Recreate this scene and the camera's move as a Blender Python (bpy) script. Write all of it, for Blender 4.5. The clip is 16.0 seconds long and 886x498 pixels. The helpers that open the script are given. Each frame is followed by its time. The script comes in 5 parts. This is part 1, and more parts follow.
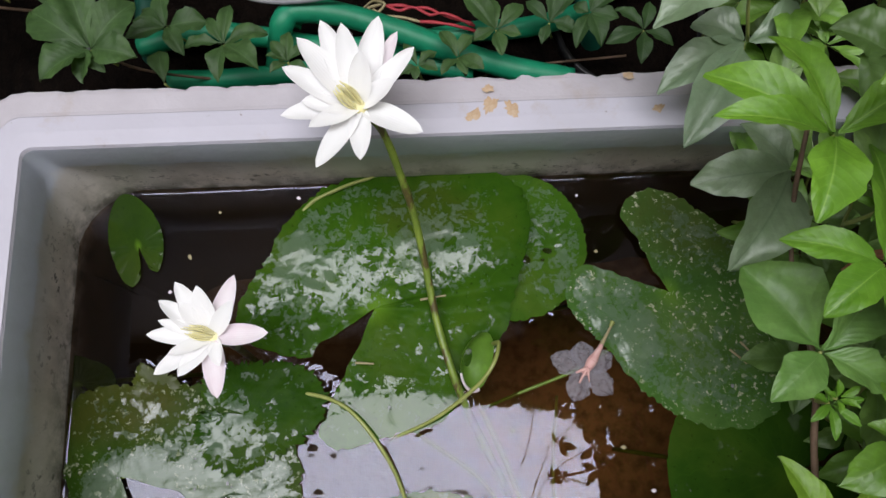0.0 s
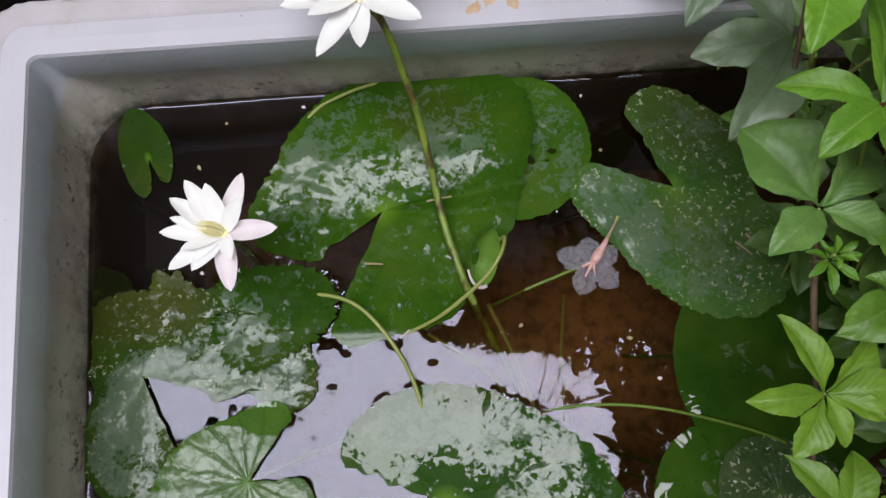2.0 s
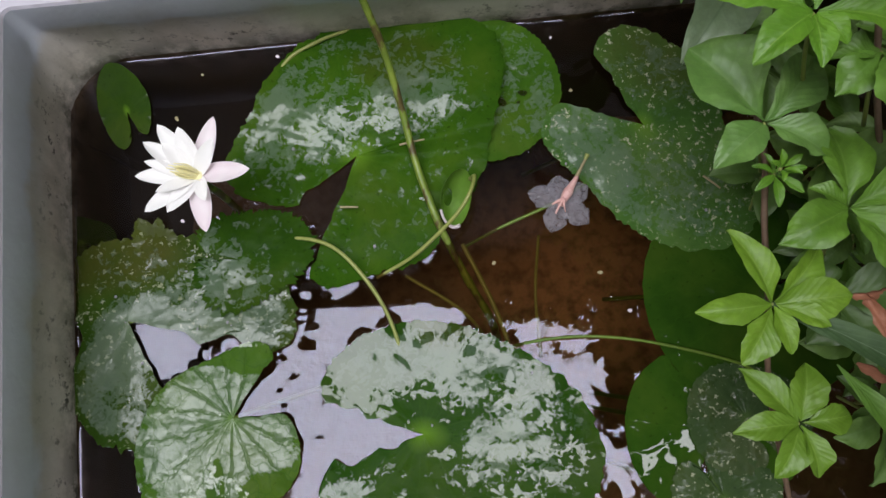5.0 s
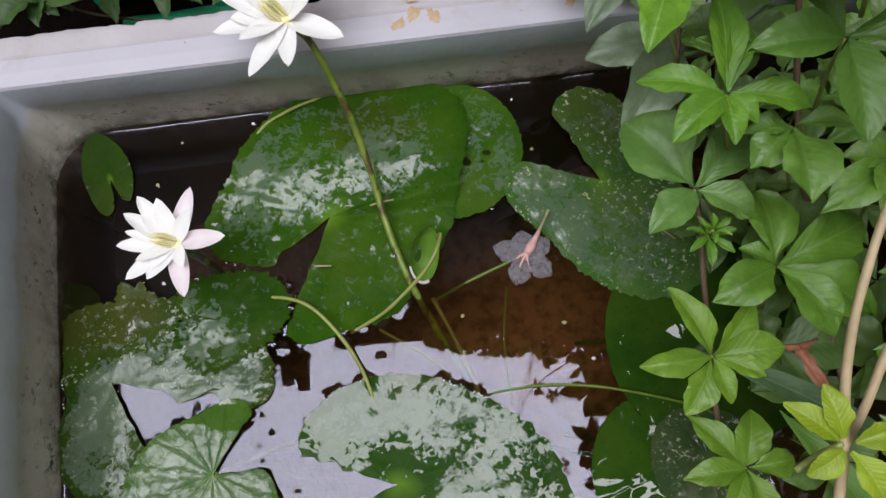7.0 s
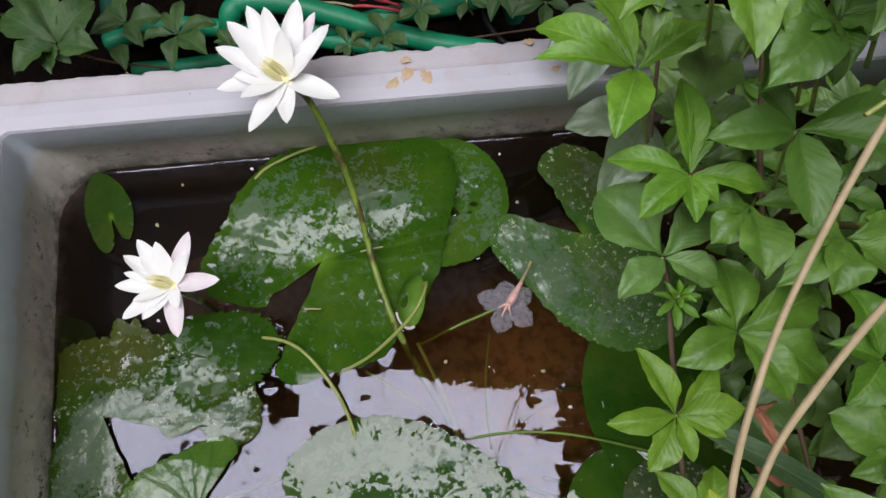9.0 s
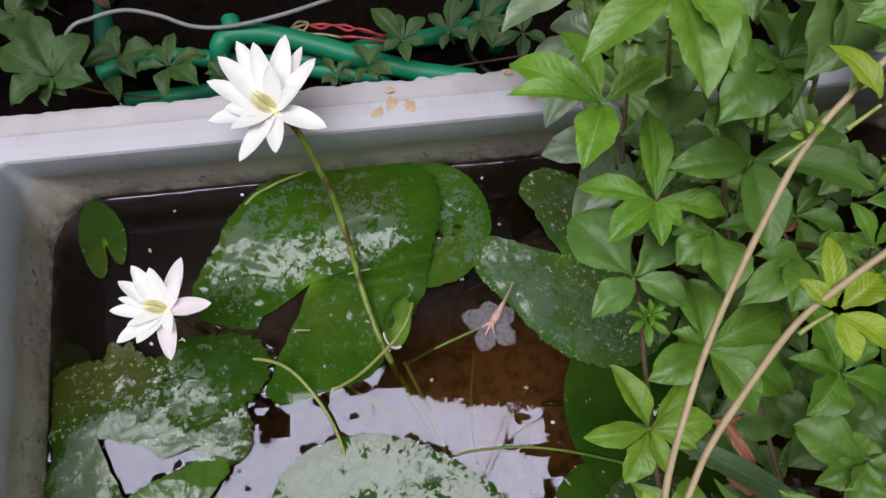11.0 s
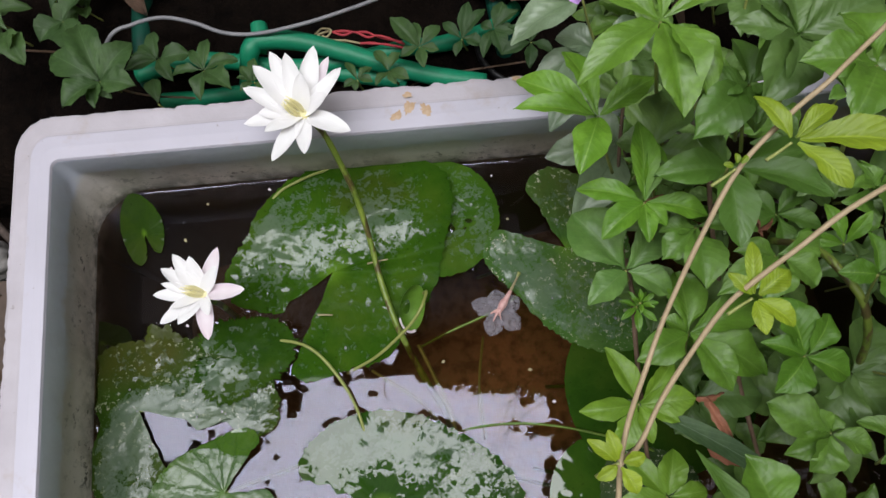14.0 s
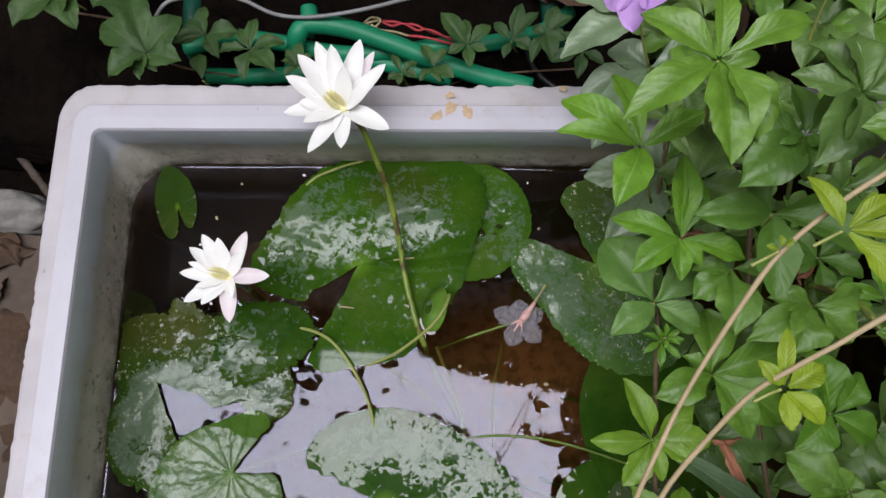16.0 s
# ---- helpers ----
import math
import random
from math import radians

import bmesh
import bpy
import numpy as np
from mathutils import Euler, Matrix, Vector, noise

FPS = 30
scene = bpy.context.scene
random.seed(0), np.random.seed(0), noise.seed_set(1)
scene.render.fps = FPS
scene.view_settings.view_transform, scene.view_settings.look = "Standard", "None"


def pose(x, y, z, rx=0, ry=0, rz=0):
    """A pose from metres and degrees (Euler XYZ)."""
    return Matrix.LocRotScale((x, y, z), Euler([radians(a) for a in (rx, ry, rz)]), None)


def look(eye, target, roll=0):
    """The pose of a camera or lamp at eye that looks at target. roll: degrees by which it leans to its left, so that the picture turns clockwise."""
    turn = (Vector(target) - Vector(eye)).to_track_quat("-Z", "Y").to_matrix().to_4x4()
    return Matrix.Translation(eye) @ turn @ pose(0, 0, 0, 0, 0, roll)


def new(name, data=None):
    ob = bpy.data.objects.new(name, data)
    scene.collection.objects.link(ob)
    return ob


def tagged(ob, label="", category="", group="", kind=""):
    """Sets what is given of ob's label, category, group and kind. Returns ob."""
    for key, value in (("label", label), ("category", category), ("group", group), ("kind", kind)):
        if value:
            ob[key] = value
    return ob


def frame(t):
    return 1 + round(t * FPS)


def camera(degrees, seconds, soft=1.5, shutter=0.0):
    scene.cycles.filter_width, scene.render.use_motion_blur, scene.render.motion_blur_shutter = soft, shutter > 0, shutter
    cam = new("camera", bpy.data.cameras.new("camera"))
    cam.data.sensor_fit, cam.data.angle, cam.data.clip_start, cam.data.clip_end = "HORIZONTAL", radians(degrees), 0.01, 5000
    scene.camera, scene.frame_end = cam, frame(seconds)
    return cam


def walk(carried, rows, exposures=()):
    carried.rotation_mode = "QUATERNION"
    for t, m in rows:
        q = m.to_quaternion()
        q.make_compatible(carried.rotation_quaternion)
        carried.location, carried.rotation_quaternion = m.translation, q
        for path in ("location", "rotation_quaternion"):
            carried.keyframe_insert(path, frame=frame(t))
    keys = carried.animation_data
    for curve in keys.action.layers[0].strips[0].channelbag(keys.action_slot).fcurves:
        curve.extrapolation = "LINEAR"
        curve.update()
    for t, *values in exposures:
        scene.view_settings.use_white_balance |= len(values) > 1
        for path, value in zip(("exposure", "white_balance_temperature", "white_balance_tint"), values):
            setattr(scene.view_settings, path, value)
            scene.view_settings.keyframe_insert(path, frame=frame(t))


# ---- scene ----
import itertools

cam = camera(66.5, 16.0)
PATH = [
    (0, (-0.004, 0.114, 0.517), (0.009, 0.698, -1.396), 1.4),
    (0.5, (0.003, 0.112, 0.515), (0.014, 0.666, -1.407), 0.6),
    (1, (0.005, 0.102, 0.511), (0.002, 0.606, -1.424), -1.5),
    (1.5, (0.007, 0.09, 0.517), (0.002, 0.579, -1.423), -1.9),
    (2, (0.002, 0.069, 0.511), (-0.029, 0.537, -1.433), -5.1),
    (2.5, (-0.002, 0.057, 0.508), (-0.049, 0.482, -1.446), -7.0),
    (3, (-0.001, 0.049, 0.505), (-0.059, 0.454, -1.453), -8.7),
    (3.5, (0.002, 0.04, 0.503), (-0.053, 0.415, -1.461), -8.8),
    (3.7, (0.002, 0.037, 0.503), (-0.049, 0.408, -1.462), -8.0),
    (6, (0.046, 0.046, 0.531), (-0.005, 0.502, -1.416), -10.8),
    (6.5, (0.047, 0.05, 0.537), (-0.001, 0.535, -1.402), -10.1),
    (7, (0.048, 0.049, 0.543), (0.018, 0.546, -1.394), -7.8),
    (7.5, (0.053, 0.05, 0.547), (0.027, 0.565, -1.386), -6.8),
    (8, (0.051, 0.051, 0.555), (0.042, 0.59, -1.371), -4.2),
    (8.5, (0.053, 0.056, 0.564), (0.043, 0.618, -1.355), -4.0),
    (9, (0.057, 0.06, 0.57), (0.045, 0.631, -1.346), -3.8),
    (11.5, (0.067, 0.056, 0.592), (0.088, 0.677, -1.309), -1.6),
    (12, (0.076, 0.053, 0.591), (0.094, 0.644, -1.32), -2.1),
    (12.5, (0.083, 0.057, 0.595), (0.104, 0.663, -1.311), -3.1),
    (13, (0.087, 0.055, 0.608), (0.125, 0.66, -1.298), -2.1),
    (13.5, (0.08, 0.042, 0.628), (0.082, 0.614, -1.288), -4.6),
    (14, (0.06, 0.045, 0.64), (0.048, 0.634, -1.271), -3.9),
    (14.5, (0.051, 0.044, 0.635), (0.026, 0.563, -1.296), -2.2),
    (15, (0.061, 0.051, 0.639), (-0.003, 0.569, -1.292), -3.8),
    (15.5, (0.062, 0.064, 0.646), (-0.027, 0.63, -1.27), -5.3),
    (16, (0.062, 0.067, 0.64), (-0.039, 0.601, -1.285), -7.3),
]
walk(cam, [(t, look(eye, target, roll)) for t, eye, target, roll in PATH])

# ---- light: a pale sky, let in from overhead between added court walls ----
world = bpy.data.worlds.new("sky")
scene.world = world
world.use_nodes = True
wn, wl = world.node_tree.nodes, world.node_tree.links
sky = wn.new("ShaderNodeTexSky")
sky.sky_type, sky.sun_disc = "NISHITA", False
sky.sun_elevation, sky.sun_rotation = radians(62), radians(160)
sky.air_density, sky.dust_density = 1.0, 4.0
wl.new(sky.outputs[0], wn["Background"].inputs[0])
wn["Background"].inputs[1].default_value = 0.15
scene.view_settings.exposure = 0.0
TOP = 4.6
lamp = bpy.data.lights.new("open_sky", "AREA")
lamp.shape, lamp.size, lamp.size_y = "RECTANGLE", 4.82, 1.76
lamp.energy, lamp.color = 280.0, (0.92, 0.92, 0.955)
open_sky = new("open_sky", lamp)
open_sky.matrix_world = pose(-0.7, -0.215, TOP)


# ---- materials ----
def mat(name):
    m = bpy.data.materials.new(name)
    m.use_nodes = True
    return m, m.node_tree.nodes, m.node_tree.links, m.node_tree.nodes["Principled BSDF"]


def add(nodes, kind, **values):
    n = nodes.new("ShaderNode" + kind)
    for k, v in values.items():
        n.inputs[k].default_value = v
    return n


def ramp(nodes, links, src, *stops):
    r = nodes.new("ShaderNodeValToRGB")
    e = r.color_ramp.elements
    while len(e) < len(stops):
        e.new(0.5)
    for el, (p, c) in zip(e, stops):
        el.position = p
        el.color = (c, c, c, 1) if isinstance(c, (int, float)) else (*c, 1)
    links.new(src, r.inputs[0])
    return r.outputs[0]


def mix(nodes, links, fac, a, b, mode="MIX"):
    n = nodes.new("ShaderNodeMix")
    n.data_type, n.blend_type = "RGBA", mode
    for sock, v in ((n.inputs[0], fac), (n.inputs[6], a), (n.inputs[7], b)):
        if isinstance(v, bpy.types.NodeSocket):
            links.new(v, sock)
        elif isinstance(v, (int, float)):
            sock.default_value = v if sock == n.inputs[0] else (v, v, v, 1)
        else:
            sock.default_value = (*v, 1)
    return n.outputs[2]


def maths(nodes, links, op, a, b=0.0, c=0.0):
    n = nodes.new("ShaderNodeMath")
    n.operation = op
    for sock, v in zip(n.inputs, (a, b, c)):
        if isinstance(v, bpy.types.NodeSocket):
            links.new(v, sock)
        else:
            sock.default_value = v
    return n.outputs[0]


def noise_of(nodes, links, coords, scale, detail=4.0, rough=0.55, distort=0.0):
    n = add(nodes, "TexNoise", Scale=scale, Detail=detail, Roughness=rough, Distortion=distort)
    links.new(coords, n.inputs["Vector"])
    return n.outputs[0]


def bump(nodes, links, height, strength, distance, to, before=None):
    b = add(nodes, "Bump", Strength=1.0, Distance=distance)
    if isinstance(strength, bpy.types.NodeSocket):
        links.new(strength, b.inputs["Strength"])
    else:
        b.inputs["Strength"].default_value = strength
    links.new(height, b.inputs["Height"])
    if before:
        links.new(before, b.inputs["Normal"])
    if to:
        links.new(b.outputs[0], to.inputs["Normal"])
    return b.outputs[0]


def coords(nodes, kind="Object"):
    return nodes.new("ShaderNodeTexCoord").outputs[kind]


def plain(name, colour, dark, rough, scale, bump_scale=0.0, depth=0.0004, spec=0.5, metal=0.0):
    """Two tones mixed by coarse and fine noise, with fine relief."""
    m, n, l, p = mat(name)
    c = coords(n)
    a = noise_of(n, l, c, scale, 5)
    f = noise_of(n, l, c, scale * 7, 3)
    k = maths(n, l, "MULTIPLY_ADD", f, 0.4, maths(n, l, "MULTIPLY", a, 0.6))
    l.new(mix(n, l, ramp(n, l, k, (0.35, 0), (0.65, 1)), dark, colour), p.inputs["Base Color"])
    p.inputs["Roughness"].default_value, p.inputs["Metallic"].default_value = rough, metal
    p.inputs["Specular IOR Level"].default_value = spec
    if bump_scale:
        bump(n, l, noise_of(n, l, c, bump_scale, 5), 0.8, depth, p)
    return m


def leaf_mat(name, colour, dark, rib, rough, sheen=0.5):
    """Leaf blade: UV runs across the blade (0.5 on the midrib) and along it."""
    m, n, l, p = mat(name)
    uv = n.new("ShaderNodeUVMap").outputs[0]
    sep = n.new("ShaderNodeSeparateXYZ")
    l.new(uv, sep.inputs[0])
    across = maths(n, l, "ABSOLUTE", maths(n, l, "SUBTRACT", sep.outputs[0], 0.5))
    slant = maths(n, l, "SUBTRACT", maths(n, l, "MULTIPLY", sep.outputs[1], 9.0), maths(n, l, "MULTIPLY", across, 5.0))
    ridge = maths(n, l, "ABSOLUTE", maths(n, l, "SUBTRACT", maths(n, l, "FRACT", slant), 0.5))
    c = coords(n)
    info = n.new("ShaderNodeObjectInfo")
    tone = noise_of(n, l, c, 60, 4)
    fine = noise_of(n, l, c, 420, 3)
    base = mix(n, l, ramp(n, l, tone, (0.36, 0), (0.64, 1)), dark, colour)
    base = mix(n, l, ramp(n, l, info.outputs["Random"], (0.0, 0.75), (0.4, 0)), base, (dark[0] * 0.75, dark[1] * 0.8, dark[2] * 0.9))
    base = mix(n, l, ramp(n, l, info.outputs["Random"], (0.6, 0), (1.0, 0.22)), base, (colour[0] * 1.5, colour[1] * 1.25, colour[2] * 1.1))
    base = mix(n, l, ramp(n, l, fine, (0.35, 0.16), (0.6, 0)), base, (dark[0] * 0.6, dark[1] * 0.6, dark[2] * 0.6))
    base = mix(n, l, ramp(n, l, noise_of(n, l, c, 190, 5, 0.65), (0.42, 0.35), (0.58, 0)), base, (dark[0] * 0.8, dark[1] * 0.75, dark[2] * 0.8))
    base = mix(n, l, ramp(n, l, across, (0.05, 0.4), (0.2, 0)), base, (dark[0] * 0.8, dark[1] * 0.8, dark[2] * 0.8))
    base = mix(n, l, ramp(n, l, ridge, (0.0, 0.16), (0.09, 0)), base, rib)
    base = mix(n, l, ramp(n, l, across, (0.0, 0.6), (0.028, 0)), base, rib)
    l.new(base, p.inputs["Base Color"])
    l.new(ramp(n, l, tone, (0.3, rough + 0.0), (0.7, rough + 0.13)), p.inputs["Roughness"])
    p.inputs["Specular IOR Level"].default_value = min(1.0, sheen * 1.15)
    b1 = bump(n, l, ramp(n, l, ridge, (0.0, 0), (0.3, 0.8), (0.5, 1)), 0.16, 0.0008, None)
    b1 = bump(n, l, noise_of(n, l, c, 130, 3), 0.22, 0.0018, None, b1)
    bump(n, l, fine, 0.12, 0.0003, p, b1)
    thin = n.new("ShaderNodeBsdfTranslucent")
    l.new(mix(n, l, 0.6, base, (0.35, 0.6, 0.05)), thin.inputs[0])
    both = add(n, "MixShader", Fac=0.1)
    l.new(p.outputs[0], both.inputs[1])
    l.new(thin.outputs[0], both.inputs[2])
    l.new(both.outputs[0], n["Material Output"].inputs[0])
    return m


def pad_mat(name, colour, dark, wet_from, veins=20, specks=0.0, grey=0.0, vein_relief=0.05, net=0.0, haze=0.24, spec=0.32, dull=0.52, film=0.05, wets=(), hazes=(), brown=None, lumps=0.35, hub=0.7, grain=1.0, painted_sheen=0.0, clear_edge=0.3):
    """Lily pad: UV is angle and radius. Smooth wet film with ragged edges on part of it, dull waxy skin on the rest.
    wets, hazes: (x, y, half width, half depth, amount) of films of water and hazy sheen, in metres from the hub."""
    m, n, l, p = mat(name)
    uv = n.new("ShaderNodeUVMap").outputs[0]
    sep = n.new("ShaderNodeSeparateXYZ")
    l.new(uv, sep.inputs[0])
    c = coords(n)
    wob = noise_of(n, l, c, 38, 4)
    ang = maths(n, l, "ADD", maths(n, l, "MULTIPLY", sep.outputs[0], float(veins)), maths(n, l, "MULTIPLY", wob, 1.3))
    vein = maths(n, l, "MULTIPLY", maths(n, l, "ABSOLUTE", maths(n, l, "SUBTRACT", maths(n, l, "FRACT", ang), 0.5)), maths(n, l, "ADD", sep.outputs[1], 0.08))
    tone = noise_of(n, l, c, 22, 5, 0.6)
    fine = noise_of(n, l, c, 260, 4)
    base = mix(n, l, ramp(n, l, tone, (0.32, 0), (0.68, 1)), dark, colour)
    base = mix(n, l, ramp(n, l, fine, (0.63, 0), (0.7, 0.5)), base, (dark[0] * 0.4, dark[1] * 0.4, dark[2] * 0.5))
    base = mix(n, l, ramp(n, l, sep.outputs[1], (0.0, hub), (0.16, 0)), base, (0.13, 0.26, 0.02))
    base = mix(n, l, ramp(n, l, vein, (0.0, 0.14), (0.03, 0)), base, (colour[0] * 1.6, colour[1] * 1.5, colour[2] * 1.3))
    ragged = noise_of(n, l, c, 78, 9, 0.7, 0.4)
    broad = noise_of(n, l, c, 15, 2)
    bend = add(n, "TexNoise", Scale=90.0, Detail=3.0)
    l.new(c, bend.inputs["Vector"])
    moved = n.new("ShaderNodeVectorMath")
    moved.operation = "MULTIPLY_ADD"
    l.new(bend.outputs["Color"], moved.inputs[0])
    moved.inputs[1].default_value = (0.012, 0.012, 0.012)
    l.new(c, moved.inputs[2])
    cells = add(n, "TexVoronoi", Scale=125.0)
    l.new(moved.outputs[0], cells.inputs["Vector"])
    cell = n.new("ShaderNodeSeparateColor")
    l.new(cells.outputs["Color"], cell.inputs[0])
    field = maths(n, l, "ADD", maths(n, l, "MULTIPLY", ragged, 0.72), maths(n, l, "MULTIPLY", broad, 0.3))
    field = maths(n, l, "ADD", field, maths(n, l, "MULTIPLY", cell.outputs[0], 0.07))
    at = n.new("ShaderNodeSeparateXYZ")
    l.new(c, at.inputs[0])

    def zone(x, y, rx, ry, amount):
        dx = maths(n, l, "DIVIDE", maths(n, l, "SUBTRACT", at.outputs[0], x), rx)
        dy = maths(n, l, "DIVIDE", maths(n, l, "SUBTRACT", at.outputs[1], y), ry)
        d = maths(n, l, "ADD", maths(n, l, "MULTIPLY", dx, dx), maths(n, l, "MULTIPLY", dy, dy))
        return maths(n, l, "MULTIPLY", ramp(n, l, d, (0.25, 1), (1.0, 0)), amount)

    def zones(spots):
        total = zone(*spots[0])
        for spot in spots[1:]:
            total = maths(n, l, "ADD", total, zone(*spot))
        return total

    small = add(n, "TexVoronoi", Scale=330.0)
    l.new(moved.outputs[0], small.inputs["Vector"])
    bit = n.new("ShaderNodeSeparateColor")
    l.new(small.outputs["Color"], bit.inputs[0])
    broken = maths(n, l, "ADD", maths(n, l, "MULTIPLY", cell.outputs[0], 0.2), maths(n, l, "MULTIPLY", bit.outputs[0], 0.2))
    broken = maths(n, l, "MULTIPLY", maths(n, l, "SUBTRACT", broken, 0.2), grain)
    olive = ramp(n, l, noise_of(n, l, c, 11, 6, 0.6), (0.48, 0), (0.68, 0.45))
    base = mix(n, l, olive, base, (colour[0] * 1.35, colour[1] * 0.8, colour[2] * 1.2))
    if wets:
        field = maths(n, l, "ADD", maths(n, l, "ADD", ragged, broken), maths(n, l, "SUBTRACT", zones(wets), 0.75 - wet_from))
    if brown:
        base = mix(n, l, maths(n, l, "MULTIPLY", zone(*brown), ramp(n, l, tone, (0.35, 0.4), (0.6, 1))), base, (0.06, 0.052, 0.012))
    wet = ramp(n, l, field, (wet_from, 0), (wet_from + 0.012, 1))
    dry = maths(n, l, "SUBTRACT", 1.0, wet)
    base = mix(n, l, maths(n, l, "MULTIPLY", dry, grey), base, (0.2, 0.27, 0.21))
    if specks:
        grit = noise_of(n, l, c, 210, 5, 0.7)
        gate = maths(n, l, "MULTIPLY", ramp(n, l, grit, (0.58, 0), (0.61, 1)), ramp(n, l, noise_of(n, l, c, 34, 4), (0.42, 0), (0.54, specks)))
        base = mix(n, l, gate, base, (0.42, 0.44, 0.3))
    if hazes:
        sheen_field = maths(n, l, "ADD", maths(n, l, "ADD", noise_of(n, l, c, 70, 9, 0.72, 0.6), broken), maths(n, l, "MULTIPLY", zones(hazes), 1.15))
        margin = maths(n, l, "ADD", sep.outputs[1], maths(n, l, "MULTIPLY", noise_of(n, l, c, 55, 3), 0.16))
        sheen_field = maths(n, l, "SUBTRACT", sheen_field, ramp(n, l, margin, (0.98, 0), (1.04, clear_edge)))
        # pale plates of sky sheen mixed into the base colour
        plate = maths(n, l, "MULTIPLY", ramp(n, l, sheen_field, (0.68, 0), (0.7, 0.55), (0.85, 0.75), (0.87, 1)), painted_sheen)
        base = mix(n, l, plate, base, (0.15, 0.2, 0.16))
    if net:
        web = add(n, "TexVoronoi", Scale=62.0)
        web.feature = "DISTANCE_TO_EDGE"
        l.new(moved.outputs[0], web.inputs["Vector"])
        crease = maths(n, l, "MAXIMUM", ramp(n, l, web.outputs[0], (0.0, 0.6), (0.045, 0)), ramp(n, l, vein, (0.0, 0.85), (0.028, 0)))
        base = mix(n, l, crease, base, (0.035, 0.085, 0.012))
    l.new(base, p.inputs["Base Color"])
    # dull skin here and there, bare of wax and water
    bare = ramp(n, l, maths(n, l, "ADD", noise_of(n, l, c, 48, 8, 0.65), maths(n, l, "MULTIPLY", ramp(n, l, sep.outputs[1], (0.1, 0.3), (0.45, 0)), 1.0)), (dull, 0), (dull + 0.03, 1))
    skin = maths(n, l, "MULTIPLY", dry, bare)
    if hazes:
        skin = maths(n, l, "MULTIPLY", dry, ramp(n, l, sheen_field, (0.7, 1), (0.735, 0.5), (0.87, 0.05)))
    if net:
        skin = maths(n, l, "MAXIMUM", skin, crease)
    l.new(maths(n, l, "MULTIPLY_ADD", skin, 0.015 - spec, spec), p.inputs["Specular IOR Level"])
    l.new(ramp(n, l, wet, (0.0, haze), (1.0, film)), p.inputs["Roughness"])
    b1 = bump(n, l, ramp(n, l, vein, (0.0, 0), (0.12, 1)), maths(n, l, "MULTIPLY", maths(n, l, "ADD", dry, 0.15), vein_relief), 0.001, None)
    if net:
        b1 = bump(n, l, ramp(n, l, web.outputs[0], (0.0, 0), (0.2, 1)), net, 0.0012, None, b1)
    b2 = bump(n, l, noise_of(n, l, c, 40, 2.5, 0.5, 0.3), maths(n, l, "MULTIPLY", dry, 0.8 * lumps), 0.006, None, b1)
    b3 = bump(n, l, ragged, maths(n, l, "MULTIPLY", dry, 0.12 * lumps), 0.002, None, b2)
    bump(n, l, fine, maths(n, l, "MULTIPLY", dry, 0.08), 0.0004, p, b3)
    return m


PAD_A = pad_mat("pad_fresh", (0.042, 0.105, 0.008), (0.022, 0.066, 0.005), 0.525, grain=1.6, spec=0.35, film=0.035, haze=0.2, vein_relief=0.04, lumps=0.8, painted_sheen=0.4, brown=(0.04, 0.075, 0.05, 0.03, 0.35),
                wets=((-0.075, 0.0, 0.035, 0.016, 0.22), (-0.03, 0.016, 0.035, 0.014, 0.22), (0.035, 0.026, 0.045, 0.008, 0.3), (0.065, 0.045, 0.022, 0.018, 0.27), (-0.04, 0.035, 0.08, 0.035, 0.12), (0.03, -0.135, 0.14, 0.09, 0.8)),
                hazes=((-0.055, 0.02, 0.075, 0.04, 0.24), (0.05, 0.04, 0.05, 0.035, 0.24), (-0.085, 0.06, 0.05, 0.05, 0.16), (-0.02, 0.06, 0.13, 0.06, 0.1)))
PAD_TUCKED = pad_mat("pad_tucked", (0.055, 0.13, 0.013), (0.03, 0.086, 0.008), 0.525, painted_sheen=0.45, grain=1.6, spec=0.36, film=0.09, haze=0.2, lumps=0.6,
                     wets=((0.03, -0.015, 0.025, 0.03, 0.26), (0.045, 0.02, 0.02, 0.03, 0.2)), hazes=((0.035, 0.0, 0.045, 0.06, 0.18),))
PAD_SUNK = pad_mat("pad_sunk", (0.034, 0.07, 0.009), (0.018, 0.044, 0.006), 0.75, vein_relief=0.04, spec=0.12, haze=0.2)
PAD_DEEP = pad_mat("pad_flooded", (0.034, 0.084, 0.008), (0.016, 0.05, 0.005), 0.55, vein_relief=0.0, spec=0.42, film=0.012, wets=((0.0, 0.0, 0.4, 0.4, 0.9),), lumps=0.0, hub=0.2)
PAD_DARK = pad_mat("pad_dark", (0.03, 0.072, 0.007), (0.013, 0.042, 0.004), 0.55, grain=1.5, painted_sheen=0.4, spec=0.36, hub=0.1, vein_relief=0.02, lumps=0.6, wets=((0.02, -0.025, 0.03, 0.016, 0.26), (-0.02, -0.012, 0.02, 0.02, 0.24)), hazes=((0.0, -0.02, 0.04, 0.03, 0.22), (-0.02, 0.0, 0.03, 0.03, 0.2)))
PAD_OLD = pad_mat("pad_old", (0.078, 0.17, 0.036), (0.044, 0.106, 0.021), 0.56, specks=1.0, grain=1.4, painted_sheen=0.42, film=0.1, haze=0.24, spec=0.44, lumps=0.7, brown=(0.02, 0.06, 0.07, 0.05, 0.5),
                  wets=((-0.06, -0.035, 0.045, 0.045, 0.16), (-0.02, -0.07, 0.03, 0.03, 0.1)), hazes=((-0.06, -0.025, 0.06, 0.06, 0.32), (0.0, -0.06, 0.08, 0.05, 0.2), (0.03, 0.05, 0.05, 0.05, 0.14)))
